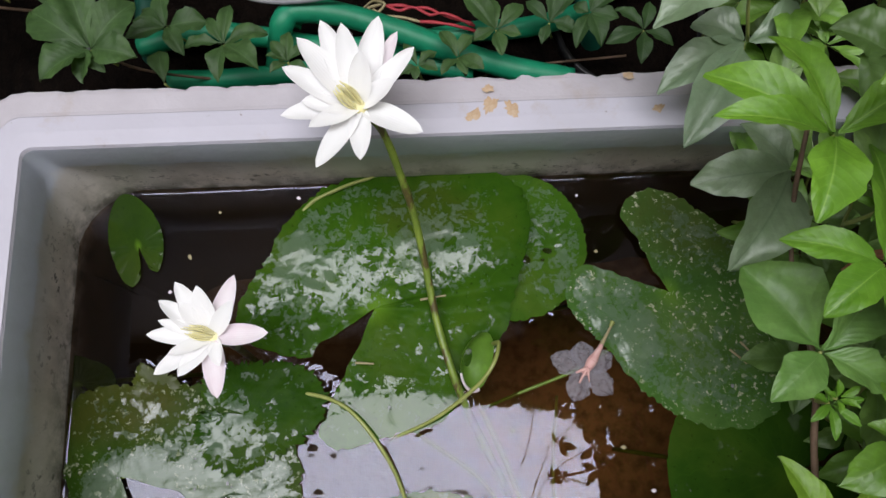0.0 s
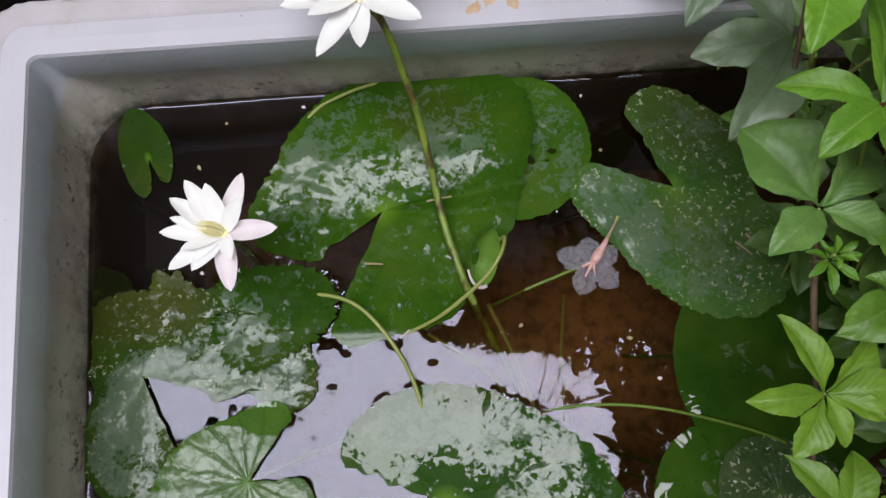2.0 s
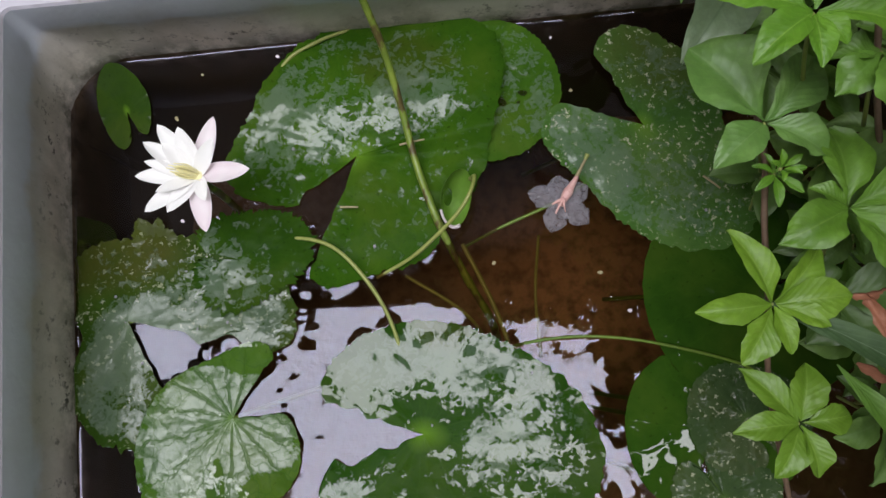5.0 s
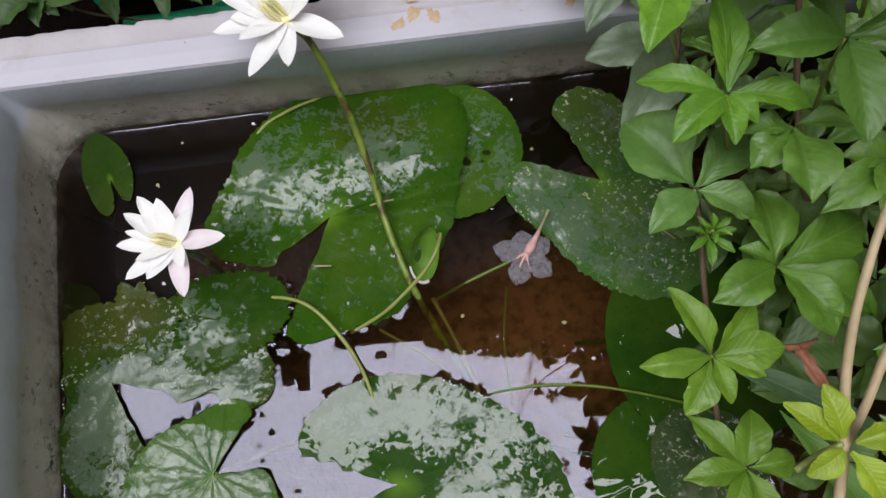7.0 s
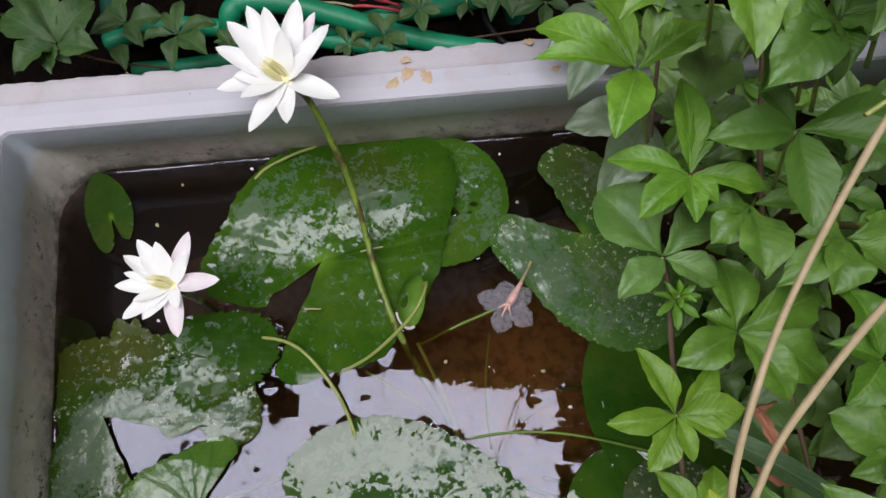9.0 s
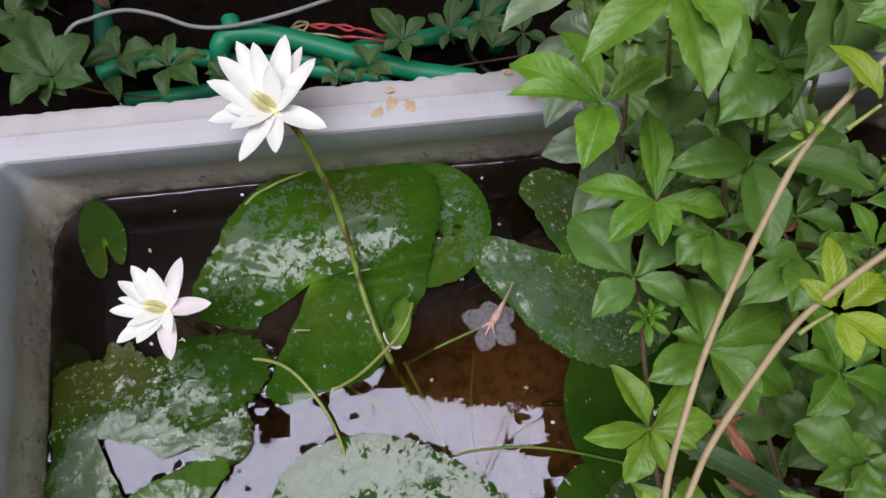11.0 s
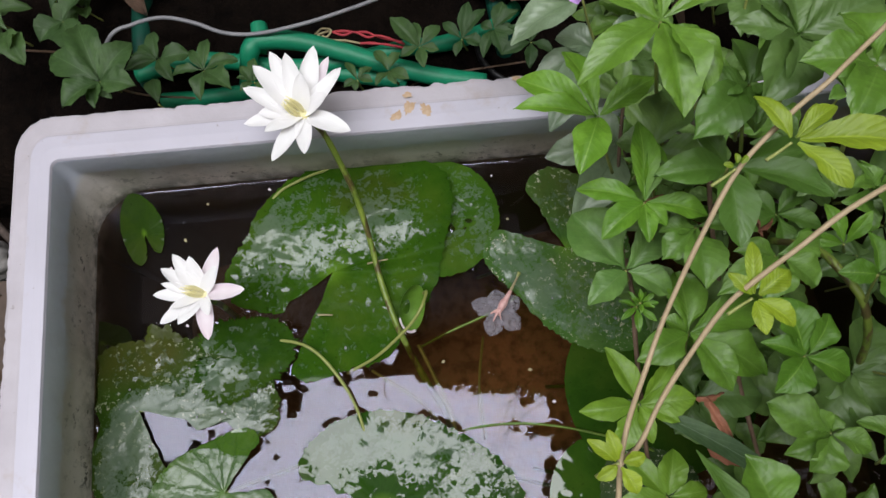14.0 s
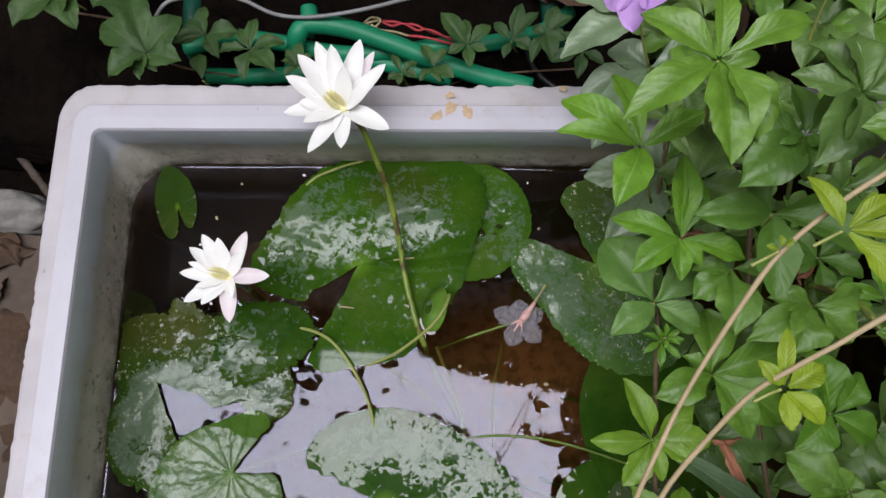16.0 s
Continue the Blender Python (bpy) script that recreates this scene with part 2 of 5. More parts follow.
PAD_WET = pad_mat("pad_wet", (0.028, 0.075, 0.008), (0.014, 0.046, 0.005), 0.55, grain=1.6, painted_sheen=0.3, spec=0.36, film=0.035, haze=0.2, vein_relief=0.06, lumps=0.5, brown=(0.02, 0.08, 0.03, 0.025, 0.4),
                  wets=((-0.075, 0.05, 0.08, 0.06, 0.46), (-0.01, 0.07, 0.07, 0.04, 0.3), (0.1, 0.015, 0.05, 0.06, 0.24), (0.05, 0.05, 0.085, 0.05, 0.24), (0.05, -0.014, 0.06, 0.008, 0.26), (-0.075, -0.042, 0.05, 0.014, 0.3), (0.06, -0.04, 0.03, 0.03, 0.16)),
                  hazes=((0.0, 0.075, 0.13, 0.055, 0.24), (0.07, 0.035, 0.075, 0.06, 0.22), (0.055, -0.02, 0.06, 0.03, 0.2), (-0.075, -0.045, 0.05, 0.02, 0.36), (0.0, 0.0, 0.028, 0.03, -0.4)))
PAD_WORN = pad_mat("pad_worn", (0.034, 0.07, 0.01), (0.016, 0.04, 0.005), 0.55, grain=1.3, painted_sheen=0.36, spec=0.4, film=0.06, haze=0.24, vein_relief=0.03, lumps=0.6, brown=(-0.01, 0.06, 0.07, 0.045, 0.7), hub=0.1, specks=0.5,
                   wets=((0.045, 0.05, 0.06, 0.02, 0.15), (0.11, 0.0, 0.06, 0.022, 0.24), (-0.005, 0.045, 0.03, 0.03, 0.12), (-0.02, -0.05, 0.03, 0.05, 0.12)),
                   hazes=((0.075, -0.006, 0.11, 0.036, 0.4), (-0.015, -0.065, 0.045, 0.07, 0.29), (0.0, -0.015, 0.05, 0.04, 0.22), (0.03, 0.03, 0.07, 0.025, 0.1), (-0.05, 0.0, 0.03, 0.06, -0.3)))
SCRAP = pad_mat("pad_scrap", (0.06, 0.08, 0.013), (0.036, 0.045, 0.008), 0.75, spec=0.2, haze=0.3, specks=0.4, hub=0.1)
PAD_PALE = pad_mat("pad_pale", (0.05, 0.084, 0.024), (0.022, 0.048, 0.011), 0.62, grey=0.05, grain=1.8, lumps=0.8, specks=0.8, spec=0.3, film=0.05, hub=0.2,
                   wets=((0.0, 0.0, 0.06, 0.06, 0.1),), hazes=((0.0, 0.0, 0.07, 0.07, 0.2),))
PAD_VEINED = pad_mat("pad_veined", (0.06, 0.13, 0.014), (0.03, 0.075, 0.009), 0.5, veins=13, clear_edge=0.06, grain=0.45, spec=0.56, vein_relief=0.4, net=0.14, painted_sheen=0.28, haze=0.28, film=0.05, lumps=0.6,
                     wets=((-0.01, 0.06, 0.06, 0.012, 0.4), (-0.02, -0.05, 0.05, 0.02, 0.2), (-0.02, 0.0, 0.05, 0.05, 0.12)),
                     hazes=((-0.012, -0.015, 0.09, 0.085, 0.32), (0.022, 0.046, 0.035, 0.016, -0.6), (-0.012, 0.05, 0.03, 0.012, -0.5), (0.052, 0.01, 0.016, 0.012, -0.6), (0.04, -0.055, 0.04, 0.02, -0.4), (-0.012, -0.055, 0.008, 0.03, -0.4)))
LEAF_YOUNG = leaf_mat("leaf_young", (0.165, 0.36, 0.026), (0.105, 0.26, 0.018), (0.3, 0.48, 0.08), 0.42, 0.5)
LEAF = leaf_mat("leaf_grown", (0.165, 0.335, 0.042), (0.105, 0.235, 0.027), (0.15, 0.28, 0.06), 0.43, 0.6)
LEAF_OLD = leaf_mat("leaf_mature", (0.16, 0.28, 0.06), (0.095, 0.185, 0.036), (0.13, 0.22, 0.08), 0.42, 0.6)
# sky gloss on these leaves is partly put into the pale grey base
LEAF_GLOSSED = leaf_mat("leaf_glossed", (0.27, 0.37, 0.23), (0.19, 0.28, 0.15), (0.09, 0.15, 0.07), 0.38, 1.0)
LEAF_PALE = leaf_mat("leaf_pale", (0.18, 0.34, 0.075), (0.115, 0.25, 0.05), (0.2, 0.32, 0.1), 0.42, 0.62)
LEAF_FRESH = leaf_mat("leaf_fresh", (0.145, 0.305, 0.028), (0.095, 0.215, 0.019), (0.2, 0.34, 0.06), 0.4, 0.6)
LEAF_LIME = leaf_mat("leaf_lime", (0.2, 0.36, 0.028), (0.14, 0.275, 0.02), (0.26, 0.4, 0.07), 0.42, 0.5)
LEAF_TIP = leaf_mat("leaf_tip", (0.255, 0.355, 0.014), (0.18, 0.27, 0.01), (0.36, 0.48, 0.03), 0.5)
# darker green for the creeper: the wall's shade put into its leaf colour
LEAF_SHADED = leaf_mat("leaf_shaded", (0.066, 0.135, 0.036), (0.036, 0.082, 0.022), (0.1, 0.18, 0.06), 0.5, 0.35)
STRAP = leaf_mat("strap_dark", (0.075, 0.135, 0.055), (0.045, 0.095, 0.036), (0.2, 0.28, 0.16), 0.5, 0.35)
STEM = plain("stem_green", (0.16, 0.24, 0.03), (0.09, 0.16, 0.02), 0.4, 30, 200)
STEM_PALE = plain("stem_pale", (0.33, 0.36, 0.11), (0.22, 0.26, 0.06), 0.4, 40, 200)
STALK = plain("stalk_tan", (0.46, 0.36, 0.22), (0.34, 0.26, 0.15), 0.6, 60, 300)
STALK_RED = plain("stalk_reddish", (0.2, 0.12, 0.08), (0.12, 0.08, 0.05), 0.6, 60, 300)


def mottled_mat():
    """Lily stem: fresh green with brown blotches drawn out along it."""
    m, n, l, p = mat("stem_mottled")
    c = coords(n)
    base = mix(n, l, ramp(n, l, noise_of(n, l, c, 60, 4), (0.35, 0), (0.65, 1)), (0.13, 0.2, 0.03), (0.24, 0.32, 0.05))
    long = n.new("ShaderNodeVectorMath")
    long.operation = "MULTIPLY"
    l.new(c, long.inputs[0])
    long.inputs[1].default_value = (1.0, 0.35, 0.35)
    base = mix(n, l, ramp(n, l, noise_of(n, l, long.outputs[0], 95, 5, 0.6), (0.5, 0), (0.56, 0.85)), base, (0.085, 0.05, 0.025))
    l.new(base, p.inputs["Base Color"])
    p.inputs["Roughness"].default_value = 0.4
    bump(n, l, noise_of(n, l, c, 300, 3), 0.4, 0.0003, p)
    return m


STEM_MOTTLED = mottled_mat()


def petal_mat(name, colour, dark):
    """Thin petal: fine lengthwise streaks, some light passing through."""
    m, n, l, p = mat(name)
    c = coords(n)
    base = mix(n, l, ramp(n, l, noise_of(n, l, c, 45, 4), (0.35, 0), (0.65, 1)), dark, colour)
    l.new(base, p.inputs["Base Color"])
    p.inputs["Roughness"].default_value = 0.45
    uv = n.new("ShaderNodeUVMap").outputs[0]
    sep = n.new("ShaderNodeSeparateXYZ")
    l.new(uv, sep.inputs[0])
    streak = maths(n, l, "SINE", maths(n, l, "MULTIPLY", sep.outputs[0], 60.0))
    bump(n, l, streak, 0.1, 0.0002, p)
    thin = n.new("ShaderNodeBsdfTranslucent")
    l.new(base, thin.inputs[0])
    both = add(n, "MixShader", Fac=0.18)
    l.new(p.outputs[0], both.inputs[1])
    l.new(thin.outputs[0], both.inputs[2])
    l.new(both.outputs[0], n["Material Output"].inputs[0])
    return m


PETAL = petal_mat("petal_white", (0.97, 0.965, 0.965), (0.95, 0.94, 0.945))
PETAL_PINK = petal_mat("petal_pinkish", (0.9, 0.83, 0.87), (0.85, 0.72, 0.79))
STAMEN = petal_mat("stamen_yellow", (1.0, 0.92, 0.42), (1.0, 0.96, 0.62))
HOSE = plain("hose_green", (0.006, 0.25, 0.125), (0.004, 0.18, 0.085), 0.5, 14, 90, 0.0003)
HOSE_DARK = plain("pipe_dark_green", (0.004, 0.07, 0.045), (0.003, 0.045, 0.03), 0.4, 14, 90)


def rim_mat(name, colour, dark, rough, scale, depth):
    """Painted rim: faint clouding, brownish smears, small dark specks and scratches."""
    m, n, l, p = mat(name)
    c = coords(n)
    base = mix(n, l, ramp(n, l, noise_of(n, l, c, scale, 6), (0.35, 0), (0.65, 1)), dark, colour)
    base = mix(n, l, ramp(n, l, noise_of(n, l, c, 26, 7, 0.68), (0.58, 0), (0.74, 0.5)), base, (0.42, 0.34, 0.29))
    base = mix(n, l, ramp(n, l, noise_of(n, l, c, 130, 4, 0.6), (0.7, 0), (0.74, 0.75)), base, (0.2, 0.16, 0.14))
    l.new(base, p.inputs["Base Color"])
    p.inputs["Roughness"].default_value = rough
    bump(n, l, noise_of(n, l, c, 160, 5), 0.8, depth, p)
    return m


RIM = rim_mat("rim_white", (0.56, 0.545, 0.63), (0.51, 0.495, 0.565), 0.5, 9, 0.0002)
RIM_OUT = rim_mat("rim_cream", (0.57, 0.54, 0.59), (0.47, 0.44, 0.48), 0.65, 14, 0.0005)
MUD = plain("dried_mud", (0.6, 0.46, 0.33), (0.47, 0.31, 0.18), 0.85, 130, 300)
# shade around the tub is put into this near-black soil colour
SOIL = plain("shaded_soil", (0.009, 0.006, 0.0045), (0.0025, 0.002, 0.0018), 0.95, 9, 45, 0.02, 0.04)


def silt_mat():
    """Silt: brown round one spot of the floor, darker away from it, with dark blotches."""
    m, n, l, p = mat("brown_silt")
    c = coords(n)
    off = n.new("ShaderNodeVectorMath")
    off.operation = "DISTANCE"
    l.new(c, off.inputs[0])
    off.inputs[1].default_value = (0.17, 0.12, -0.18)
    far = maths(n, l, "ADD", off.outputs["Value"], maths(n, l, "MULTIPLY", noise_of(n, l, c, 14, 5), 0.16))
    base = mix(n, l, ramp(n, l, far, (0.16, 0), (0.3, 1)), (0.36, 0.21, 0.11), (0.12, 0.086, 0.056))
    base = mix(n, l, ramp(n, l, noise_of(n, l, c, 70, 5), (0.45, 0), (0.65, 0.6)), base, (0.065, 0.034, 0.018))
    l.new(base, p.inputs["Base Color"])
    p.inputs["Roughness"].default_value = 0.9
    bump(n, l, noise_of(n, l, c, 60, 5), 0.8, 0.004, p)
    return m


SILT = silt_mat()
WALLS = plain("weathered_plaster", (0.26, 0.245, 0.22), (0.16, 0.15, 0.13), 0.9, 1.5, 20, 0.004)
EAVE = plain("dark_eave_wood", (0.05, 0.04, 0.032), (0.025, 0.02, 0.016), 0.8, 6, 60, 0.002)
PAVING = plain("brown_paving", (0.12, 0.088, 0.07), (0.075, 0.055, 0.045), 0.9, 10, 60, 0.003)
STICK = plain("dry_wood", (0.13, 0.1, 0.085), (0.05, 0.035, 0.028), 0.85, 40, 200, 0.002)
STONE = plain("grey_stone", (0.3, 0.29, 0.28), (0.18, 0.17, 0.16), 0.8, 12, 80, 0.003)
BARK = plain("brown_debris", (0.09, 0.05, 0.03), (0.04, 0.025, 0.015), 0.85, 20, 90, 0.003)
DEAD = plain("dead_leaf_brown", (0.36, 0.15, 0.085), (0.2, 0.08, 0.045), 0.6, 40, 200, 0.001)
WIRE = plain("wire_grey", (0.28, 0.28, 0.3), (0.2, 0.2, 0.22), 0.5, 20)
CORD = plain("cord_red", (0.5, 0.05, 0.06), (0.35, 0.03, 0.05), 0.6, 90)
STRAW = plain("straw", (0.42, 0.36, 0.2), (0.3, 0.25, 0.14), 0.7, 90)
WILT = plain("wilted_pink", (0.78, 0.54, 0.5), (0.66, 0.34, 0.32), 0.4, 140, 400)
PURPLE = plain("petal_purple", (0.58, 0.36, 0.76), (0.5, 0.28, 0.68), 0.5, 40, 300)
BLACK = plain("black_plastic", (0.02, 0.02, 0.022), (0.012, 0.012, 0.013), 0.4, 20, 120)


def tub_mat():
    """Grey cement with a stained band near the water and dark scuffs; darkened in colour underwater."""
    m, n, l, p = mat("tub_grey")
    c = coords(n)
    base = mix(n, l, ramp(n, l, noise_of(n, l, c, 10, 5), (0.3, 0), (0.7, 1)), (0.72, 0.77, 0.9), (0.8, 0.85, 0.98))
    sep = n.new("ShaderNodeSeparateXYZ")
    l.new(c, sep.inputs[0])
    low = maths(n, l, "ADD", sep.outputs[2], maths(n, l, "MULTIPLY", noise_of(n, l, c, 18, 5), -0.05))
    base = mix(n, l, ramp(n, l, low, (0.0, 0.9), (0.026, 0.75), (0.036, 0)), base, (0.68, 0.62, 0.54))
    rust = maths(n, l, "MULTIPLY", ramp(n, l, noise_of(n, l, c, 7, 3), (0.5, 0), (0.7, 0.45)), ramp(n, l, low, (0.02, 1), (0.06, 0.25)))
    base = mix(n, l, rust, base, (0.47, 0.36, 0.26))
    tall = n.new("ShaderNodeVectorMath")
    tall.operation = "MULTIPLY"
    l.new(c, tall.inputs[0])
    tall.inputs[1].default_value = (1.0, 1.0, 0.45)
    grime = maths(n, l, "MULTIPLY", ramp(n, l, noise_of(n, l, tall.outputs[0], 30, 6, 0.7), (0.48, 0), (0.68, 0.5)), ramp(n, l, low, (0.0, 1), (0.03, 0.15)))
    base = mix(n, l, grime, base, (0.27, 0.245, 0.19))
    v = noise_of(n, l, c, 95, 6, 0.75)
    clump = ramp(n, l, noise_of(n, l, c, 13, 3), (0.42, 0.1), (0.6, 1))
    scuff = maths(n, l, "MULTIPLY", maths(n, l, "MULTIPLY", ramp(n, l, v, (0.57, 0), (0.6, 1)), clump), ramp(n, l, low, (0.0, 1), (0.03, 0.03)))
    base = mix(n, l, scuff, base, (0.035, 0.028, 0.022))
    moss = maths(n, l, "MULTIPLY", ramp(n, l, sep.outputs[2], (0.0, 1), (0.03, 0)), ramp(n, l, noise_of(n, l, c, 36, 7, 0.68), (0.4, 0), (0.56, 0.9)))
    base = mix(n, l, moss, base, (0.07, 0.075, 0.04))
    # dimness of the murky water put into the wall colour below the waterline
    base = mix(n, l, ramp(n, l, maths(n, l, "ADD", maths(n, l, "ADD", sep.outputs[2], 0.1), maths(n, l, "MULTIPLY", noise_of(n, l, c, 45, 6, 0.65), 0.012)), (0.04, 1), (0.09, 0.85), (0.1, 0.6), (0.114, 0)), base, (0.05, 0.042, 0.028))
    l.new(base, p.inputs["Base Color"])
    p.inputs["Roughness"].default_value = 0.5
    bump(n, l, noise_of(n, l, c, 120, 5), 0.6, 0.0008, p)
    return m


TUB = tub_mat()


def water_mat():
    m, n, l, p = mat("pond_water")
    n.remove(p)
    clear = n.new("ShaderNodeBsdfTransparent")
    clear.inputs[0].default_value = (0.55, 0.45, 0.33, 1)
    gloss = add(n, "BsdfGlossy", Roughness=0.0, Color=(0.86, 0.84, 1.0, 1.0))
    fres = add(n, "Fresnel", IOR=1.53)
    both = n.new("ShaderNodeMixShader")
    l.new(fres.outputs[0], both.inputs[0])
    l.new(clear.outputs[0], both.inputs[1])
    l.new(gloss.outputs[0], both.inputs[2])
    l.new(both.outputs[0], n["Material Output"].inputs[0])
    return m


WATER = water_mat()


def jelly_mat():
    m, n, l, p = mat("wilted_petal_clear")
    p.inputs["Base Color"].default_value = (0.74, 0.71, 0.81, 1)
    p.inputs["Roughness"].default_value = 0.12
    c = coords(n)
    bump(n, l, noise_of(n, l, c, 260, 4), 1.0, 0.009, p)
    p.inputs["Specular IOR Level"].default_value = 1.0
    clear = n.new("ShaderNodeBsdfTransparent")
    both = add(n, "MixShader", Fac=0.4)
    l.new(clear.outputs[0], both.inputs[1])
    l.new(p.outputs[0], both.inputs[2])
    l.new(both.outputs[0], n["Material Output"].inputs[0])
    return m


JELLY = jelly_mat()


# ---- building helpers ----
def smooth(me):
    me.polygons.foreach_set("use_smooth", [True] * len(me.polygons))


def part(name, bm, material, parent=None, label="", flat=False):
    me = bpy.data.meshes.new(name)
    bm.normal_update()
    bm.to_mesh(me)
    bm.free()
    for m in material if isinstance(material, (list, tuple)) else [material]:
        me.materials.append(m)
    if not flat:
        smooth(me)
    ob = new(name, me)
    ob.parent = parent
    return tagged(ob, label)


def thing(name, at, label, category, group=""):
    ob = new(name)
    ob.location = at
    ob.empty_display_size = 0.01
    return tagged(ob, label, category, group)


def catmull(points, n=10):
    """A smooth run of points through the given ones."""
    p = [Vector(q) for q in points]
    p = [p[0] * 2 - p[1]] + p + [p[-1] * 2 - p[-2]]
    out = []
    for i in range(1, len(p) - 2):
        for k in range(n):
            t = k / n
            a, b, c, d = p[i - 1:i + 3]
            out.append(0.5 * ((2 * b) + (c - a) * t + (2 * a - 5 * b + 4 * c - d) * t * t + (3 * b - a - 3 * c + d) * t ** 3))
    return out + [p[-2]]


def tube(bm, points, r0, r1=None, sides=8, lump=0.0, n=10, mi=0):
    """A round tube along a smooth line, tapering from r0 to r1."""
    run = catmull(points, n)
    r1 = r0 if r1 is None else r1
    rings, up = [], Vector((0.13, 0.29, 1)).normalized()
    for i, q in enumerate(run):
        d = (run[min(i + 1, len(run) - 1)] - run[max(i - 1, 0)]).normalized()
        s = d.cross(up)
        s = s.normalized() if s.length > 1e-4 else Vector((1, 0, 0))
        up = s.cross(d).normalized()
        k = i / (len(run) - 1)
        r = (r0 + (r1 - r0) * k) * (1 + lump * noise.noise(q * 90))
        rings.append([bm.verts.new(q + s * (r * math.cos(a)) + up * (r * math.sin(a))) for a in [2 * math.pi * j / sides for j in range(sides)]])
    faces = []
    for a, b in zip(rings, rings[1:]):
        for j in range(sides):
            faces.append(bm.faces.new((a[j], a[(j + 1) % sides], b[(j + 1) % sides], b[j])))
    faces.append(bm.faces.new(rings[0][::-1]))
    faces.append(bm.faces.new(rings[-1]))
    for f in faces:
        f.material_index = mi


def grid(bm, rows, uvs=None, mi=0):
    """Faces over rows of points; uvs likewise."""
    layer = bm.loops.layers.uv.verify()
    vs = [[bm.verts.new(p) for p in row] for row in rows]
    for i in range(len(vs) - 1):
        for j in range(len(vs[i]) - 1):
            ids = ((i, j), (i, j + 1), (i + 1, j + 1), (i + 1, j))
            f = bm.faces.new([vs[a][b] for a, b in ids])
            f.material_index = mi
            if uvs:
                for loop, (a, b) in zip(f.loops, ids):
                    loop[layer].uv = uvs[a][b]
    return vs


def blade(bm, m, length, width, fold=0.25, droop=0.25, ripple=0.1, peak=0.45, seed=0.0, tip=1.0, mi=0):
    """One leaf blade from the origin along +x of m: pointed at both ends, folded on its midrib, bending down."""
    rows, uvs = [], []
    nv, half = 12, 3
    for i in range(nv + 1):
        s = i / nv
        q = s ** (math.log(0.5) / math.log(peak))
        w = width * 0.5 * math.sin(math.pi * q) ** (1.1 if s < peak else tip) + 0.0004
        x = length * (s - 0.12 * droop * s * s)
        z = length * (0.12 * math.sin(s * math.pi * 0.8) - droop * s * s * 0.45)
        row, ur = [], []
        for j in range(-half, half + 1):
            v = j / half
            y = v * w
            zz = z + abs(v) * w * fold * 1.35 - w * fold * 0.5 * v * v
            zz += ripple * width * 0.35 * abs(v) * noise.noise(Vector((s * 5 + seed, v * 1.6, seed * 1.7)))
            yy = y + ripple * width * 0.12 * v * noise.noise(Vector((s * 7, seed, v)))
            row.append(m @ Vector((x, yy, zz)))
            ur.append((0.5 + 0.5 * v, s))
        rows.append(row)
        uvs.append(ur)
    grid(bm, rows, uvs, mi)


def leaf_mesh(lobes, seed, lift=8, widths=0.4):
    """A hand-shaped leaf: lobes are (heading in degrees, length, width over length), all from the hub at the origin."""
    bm = bmesh.new()
    rnd = random.Random(seed)
    for k, (a, ln, *w) in enumerate(lobes):
        wd = ln * (w[0] if w else widths) * rnd.uniform(0.98, 1.12)
        m = pose(0, 0, 0.0006 * (k % 3), 0, 0, a) @ pose(0.0012, 0, 0, rnd.uniform(-14, 14), -lift + rnd.uniform(-7, 7), 0)
        blade(bm, m, ln * 1.03, wd, rnd.uniform(0.4, 0.75), rnd.uniform(0.1, 0.5), 0.6, rnd.uniform(0.47, 0.58), rnd.uniform(0, 50), rnd.uniform(0.75, 1.0))
    return bm


def petiole_mesh(petiole, thin=1.0):
    bm = bmesh.new()
    p = Vector(petiole)
    tube(bm, [(0, 0, -0.0012), p * 0.4 + Vector((0, 0, -0.004 * thin)), p], 0.0009 * thin, 0.0012 * thin, 6, n=4)
    return bm


def palmate(a, ln, n=5, spread=62):
    """Lobes of an even leaf with its middle lobe at heading a."""
    return [(a + (k - (n - 1) / 2) * spread, ln * (1 - 0.11 * abs(k - (n - 1) / 2))) for k in range(n)]


def add_leaf(parent, at, lobes, material, seed, tilt=(0, 0), lift=8, petiole=(0.01, 0.0, -0.05), widths=0.4, name="leaf", thin=1.0):
    ob = part(name, leaf_mesh(lobes, seed, lift, widths), material, parent)
    part("petiole", petiole_mesh(petiole, thin), STEM_PALE, ob)
    ob.matrix_local = pose(*(Vector(at) - parent.location), tilt[0], tilt[1], 0)
    return ob


# ---- ground, soil and the court's walls, three of them unseen ----
GROUND = -0.22


def slab(name, x0, x1, y0, y1, z0, z1, material):
    bm = bmesh.new()
    bmesh.ops.create_cube(bm, size=1, matrix=Matrix.Translation(((x0 + x1) / 2, (y0 + y1) / 2, (z0 + z1) / 2)) @ Matrix.Diagonal((x1 - x0, y1 - y0, z1 - z0, 1)))
    return tagged(part(name, bm, material, flat=True), kind="structure")


